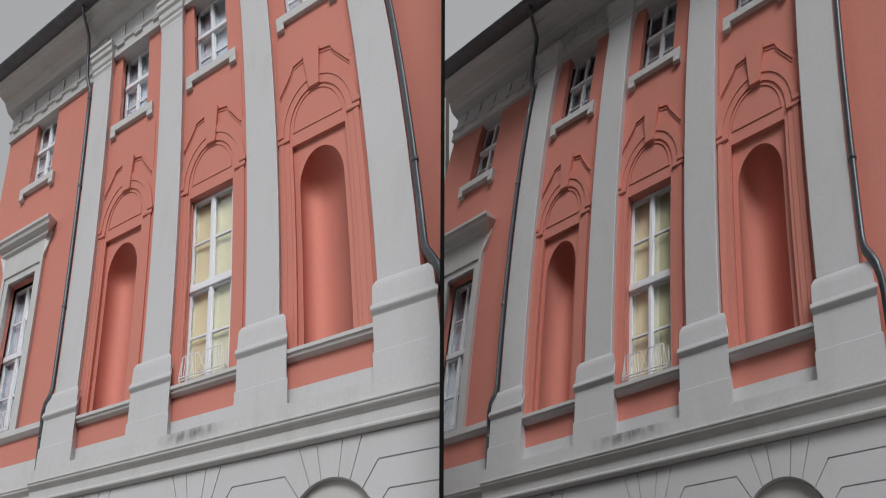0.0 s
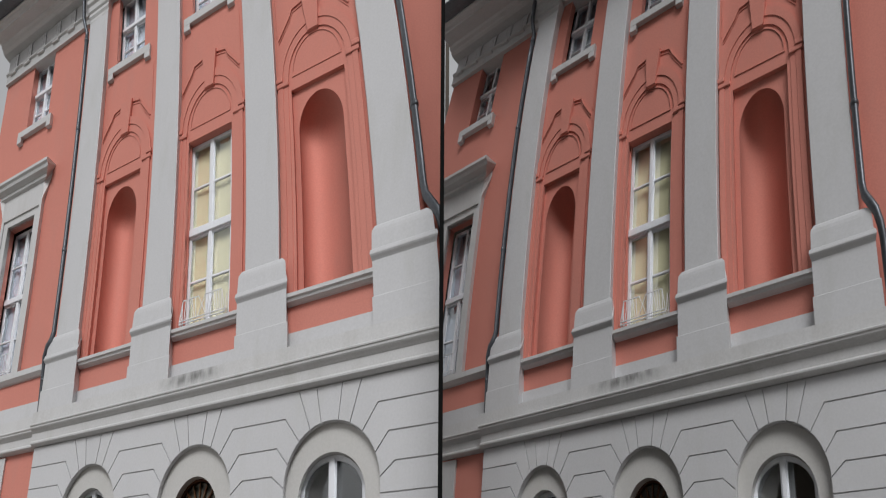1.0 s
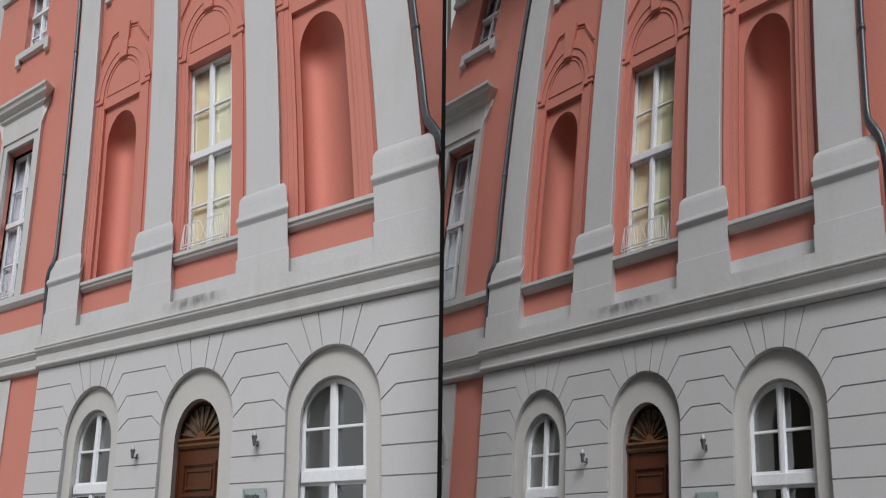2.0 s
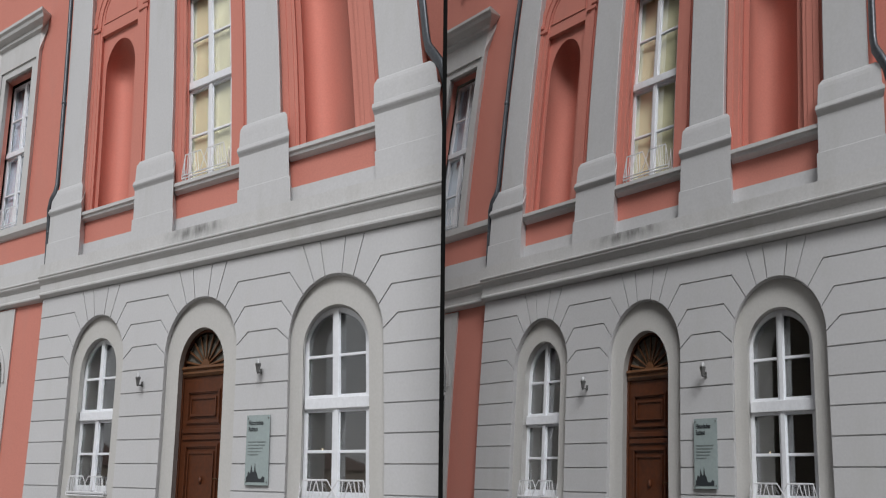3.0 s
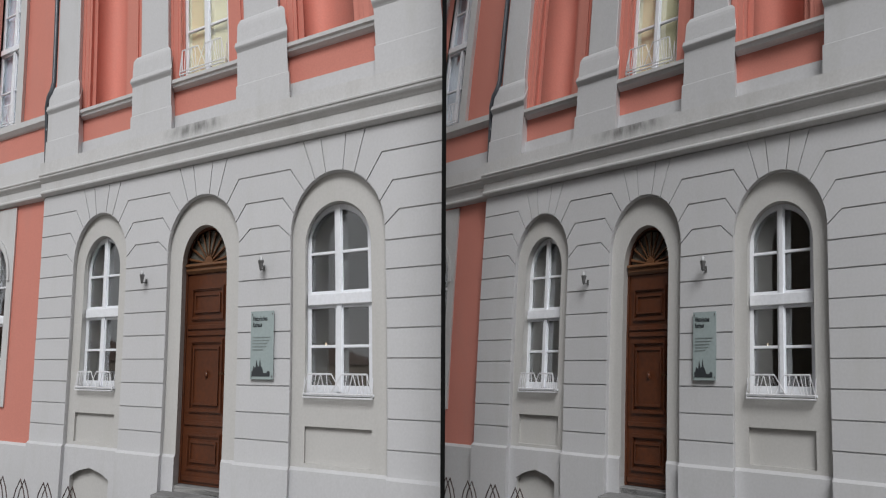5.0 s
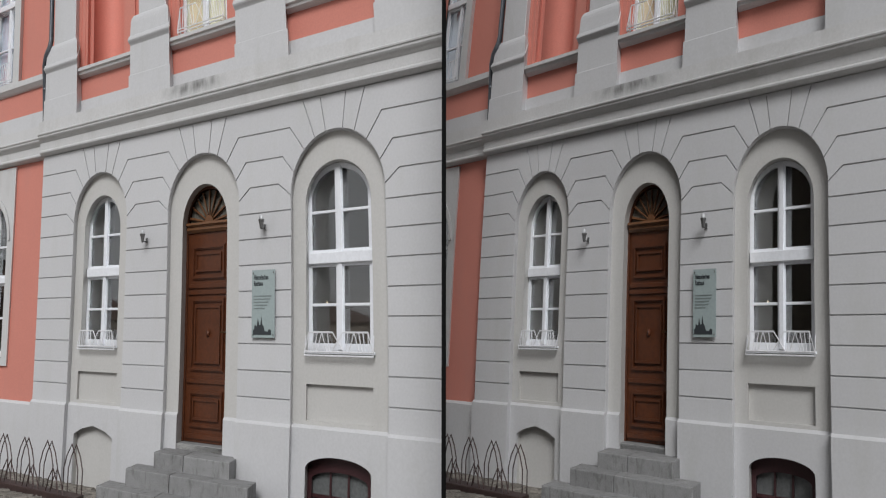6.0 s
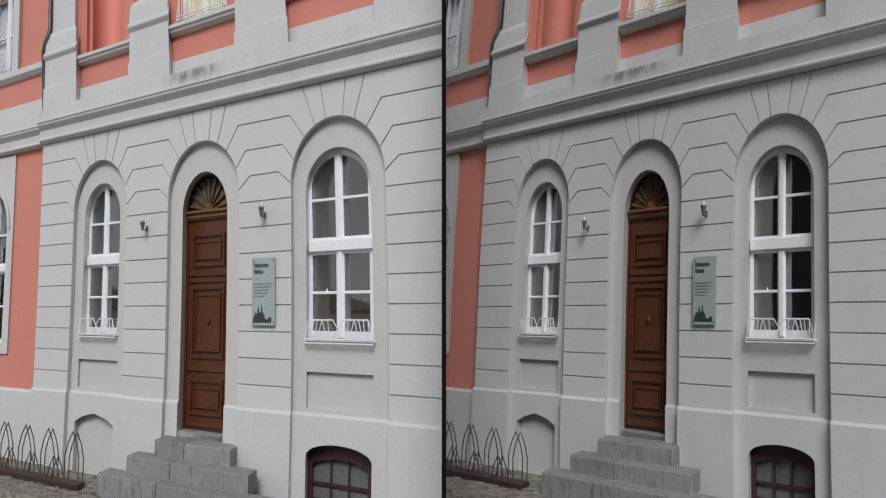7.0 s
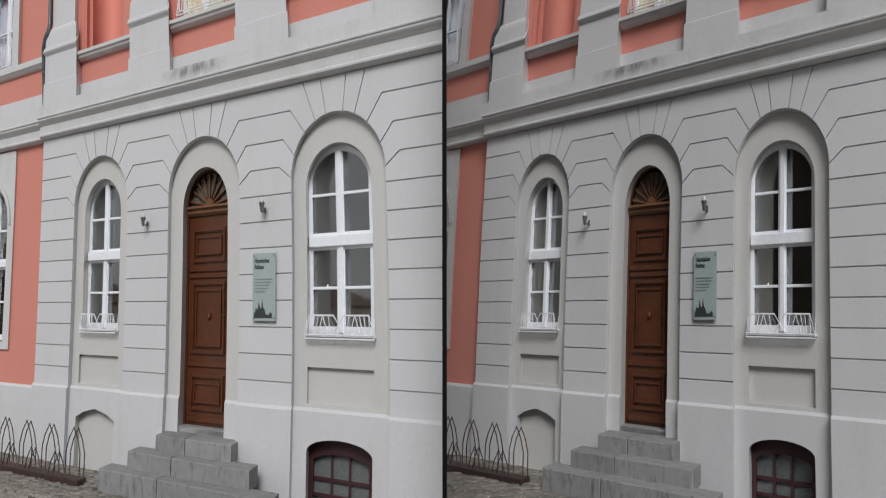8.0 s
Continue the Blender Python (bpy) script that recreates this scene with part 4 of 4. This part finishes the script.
def cellar_window(house):
    c = BAYS[2][0]
    y = 0.125
    bm = bmesh.new()
    plate(bm, arched(c, 0.575, 0.17, 0.715, 0.12, 16), [arched(c, 0.495, 0.2, 0.61, 0.085, 16)], y - 0.02, y + 0.04)
    fr = part("cellar_window", bm, MAROON, house, "dark maroon cellar window with a segmental head")
    for x in (c - 0.16, c + 0.16):
        part("glazing_bar", soft_box(x - 0.018, x + 0.018, y, y + 0.03, 0.18, 0.73, 0.004), MAROON, fr)
    for z in (0.30, 0.45):
        part("glazing_bar", soft_box(c - 0.51, c + 0.51, y + 0.002, y + 0.032, z - 0.016, z + 0.016, 0.004), MAROON, fr)
    bm = bmesh.new()
    prism(bm, arched(c, 0.51, 0.18, 0.63, 0.09, 16), y + 0.02, y + 0.026)
    part("pane", bm, FROST, fr)


def town_house(here, settled, cut):
    Site.here, Site.settled, Site.cut = here, settled, cut
    house = new("town_house")
    house.matrix_world = here
    tagged(house, "coral and grey stucco baroque town hall with pilasters", "house", "town halls side by side")
    wall = ground_floor(house)
    upper_wall(house)
    for i, c in enumerate(NICHES):
        niche_bay(house, c, i == 1)
    for x, px in zip(SHAFTS, PEDESTALS):
        pilaster(house, x, px)
    belt(house)
    cornice(house)
    shell(house)
    for c in NICHES:
        sill_and_attic_window(house, c, 0.08)
    sill_and_attic_window(house, WING, 0.125)
    hood_window(house)
    bars_window(house, "window", NICHES[1], 0.585, 5.29, 7.91, 0.09, 2, (2, 2), transom=(6.56, 6.66), label="tall white window with a drawn cream blind", width=0.045, mullion=0.045, behind=BLIND)
    guard(house, NICHES[1], 0.57, -0.045, 5.315, 5.60)
    for i in (0, 2):
        c, (a, b) = BAYS[i][0], WIN[i]
        bars_window(house, "window", c, a - 0.004, 1.80, 3.20, 0.12, 2, (2, 2), head=b - 0.004, transom=(2.63, 2.74), label="tall arched white casement window over dark rooms", width=0.045, mullion=0.045)
        part("sill", soft_box(c - a - 0.03, c + a + 0.03, 0.035, 0.145, 1.775, 1.80, 0.005), WHITE, house, "white window sill")
        guard(house, c, a + 0.005, 0.005, 1.76, 1.975)
    cellar_window(house)
    door(house)
    downpipes(house)
    # things on and before the wall
    stoop(here)
    wall_lamp(here, -0.76, 3.03)
    wall_lamp(here, 2.05, 3.05)
    sign(here)
    room_lamp(here)
    bike_rack(here)
    cobbles(here)
    # rusticated blocks
    edges = [(CORNER, BAYS[0][0] - BAYS[0][1], None, BAYS[0])]
    edges += [(BAYS[i][0] + BAYS[i][1], BAYS[i + 1][0] - BAYS[i + 1][1], BAYS[i], BAYS[i + 1]) for i in range(2)]
    edges += [(BAYS[2][0] + BAYS[2][1], END, BAYS[2], None)]
    for xl, xr, lft, rgt in edges:
        for pts in pier_blocks(xl, xr, lft, rgt):
            bm = bmesh.new()
            prism(bm, inset(pts, 0.0055), 0.0, 0.014, 0.003)
            part("stucco_block", bm, GREY_BLOCK, wall)
    for arch in BAYS:
        for pts in voussoirs(arch):
            bm = bmesh.new()
            prism(bm, inset(pts, 0.0055), 0.0, 0.014, 0.003)
            part("stucco_block", bm, GREY_BLOCK, wall)
    Site.here, Site.settled, Site.cut = Matrix(), None, 0


# ---- the ground: unseen paving, kept pale as a reflector for soffits and fronts ----
bm = bmesh.new()
n = 24
vs = [[bm.verts.new((-600 + 1200 * i / n, -600 + 1200 * j / n, GROUND - 0.01)) for i in range(n + 1)] for j in range(n + 1)]
for j in range(n):
    for i in range(n):
        bm.faces.new((vs[j][i], vs[j][i + 1], vs[j + 1][i + 1], vs[j + 1][i]))
tagged(part("ground", bm, PAVING), "worn paving of the open square, pale to bounce light", "ground", kind="structure")

town_house(pose(-2.8575, 11.2565, 0, 0, 0, -43.74), (0.7696, -0.0497, -0.0662, 0.4559, -0.894, -1.518, 1.620, -0.0766, -0.007, -0.0359, 0.0368), -1)
town_house(pose(1.7407, 11.2826, 0, 0, 0, -57.77), (0.6358, -0.0599, -0.0465, 0.2573, 0.5872, -1.355, 1.927, -0.0402, -0.103, -0.0227, 0.0002), 1)

# added black bar that divides the two side-by-side views; no wall stands here
bm = bmesh.new()
loops = [[bm.verts.new((sx * 0.0021 * y, y, z)) for sx, y in ((-1, 7.0), (1, 7.0), (1, 9.2), (-1, 9.2))] for z in (0.0, 12.6)]
bm.faces.new(loops[0])
bm.faces.new(loops[1])
for i in range(4):
    bm.faces.new((loops[0][i], loops[0][(i + 1) % 4], loops[1][(i + 1) % 4], loops[1][i]))
tagged(part("divider_bar", bm, DIVIDER_BLACK), "added narrow black divider bar between the two views", "wall", kind="structure")


# ---- low houses across the square ----
DARK_ROOF = material("dark_tile_roof", (0.07, 0.04, 0.032), 0.8, vary=0.25, scale=1.5, grain=15, bump=0.3)
FAR_WALL = material("shaded_far_plaster", (0.20, 0.17, 0.14), 0.9, vary=0.15, scale=0.8, grain=10, bump=0.2)


def far_house(x, y, w, d, eaves, ridge):
    bm = bmesh.new()
    box(bm, -d / 2, d / 2, -w / 2, w / 2, GROUND - 0.02, eaves)
    body = part("low_house", bm, FAR_WALL, None, here=pose(x, y, 0, 0, 0, 25))
    tagged(body, "low plastered house with a dark tiled roof across the square", "house", "low houses across the square")
    bm = bmesh.new()
    prof = [(-w / 2 - 0.3, eaves - 0.1), (w / 2 + 0.3, eaves - 0.1), (0, ridge)]
    along(bm, prof, -d / 2 - 0.3, d / 2 + 0.3)
    part("roof", bm, DARK_ROOF, body)
    bm = bmesh.new()
    box(bm, 0.5, 1.3, -0.5, 0.3, ridge - 1.2, ridge + 0.7)
    part("chimney", bm, DARK_ROOF, body)
    for k in (-1, 0, 1):
        bm = bmesh.new()
        box(bm, d / 2, d / 2 + 0.04, k * w / 3.4 - 0.5, k * w / 3.4 + 0.5, 0.9, 2.2)
        part("window", bm, FROST, body)


for x, y, w, d, e, r in ((-58, 18, 13, 9, 2.9, 5.2), (-60, 33, 12, 9, 3.1, 6.0), (-61, 47, 13, 9, 2.8, 5.0), (-60, 62, 14, 9, 3.2, 6.2), (-52, 2, 14, 9, 2.9, 5.6)):
    far_house(x, y, w, d, e, r)
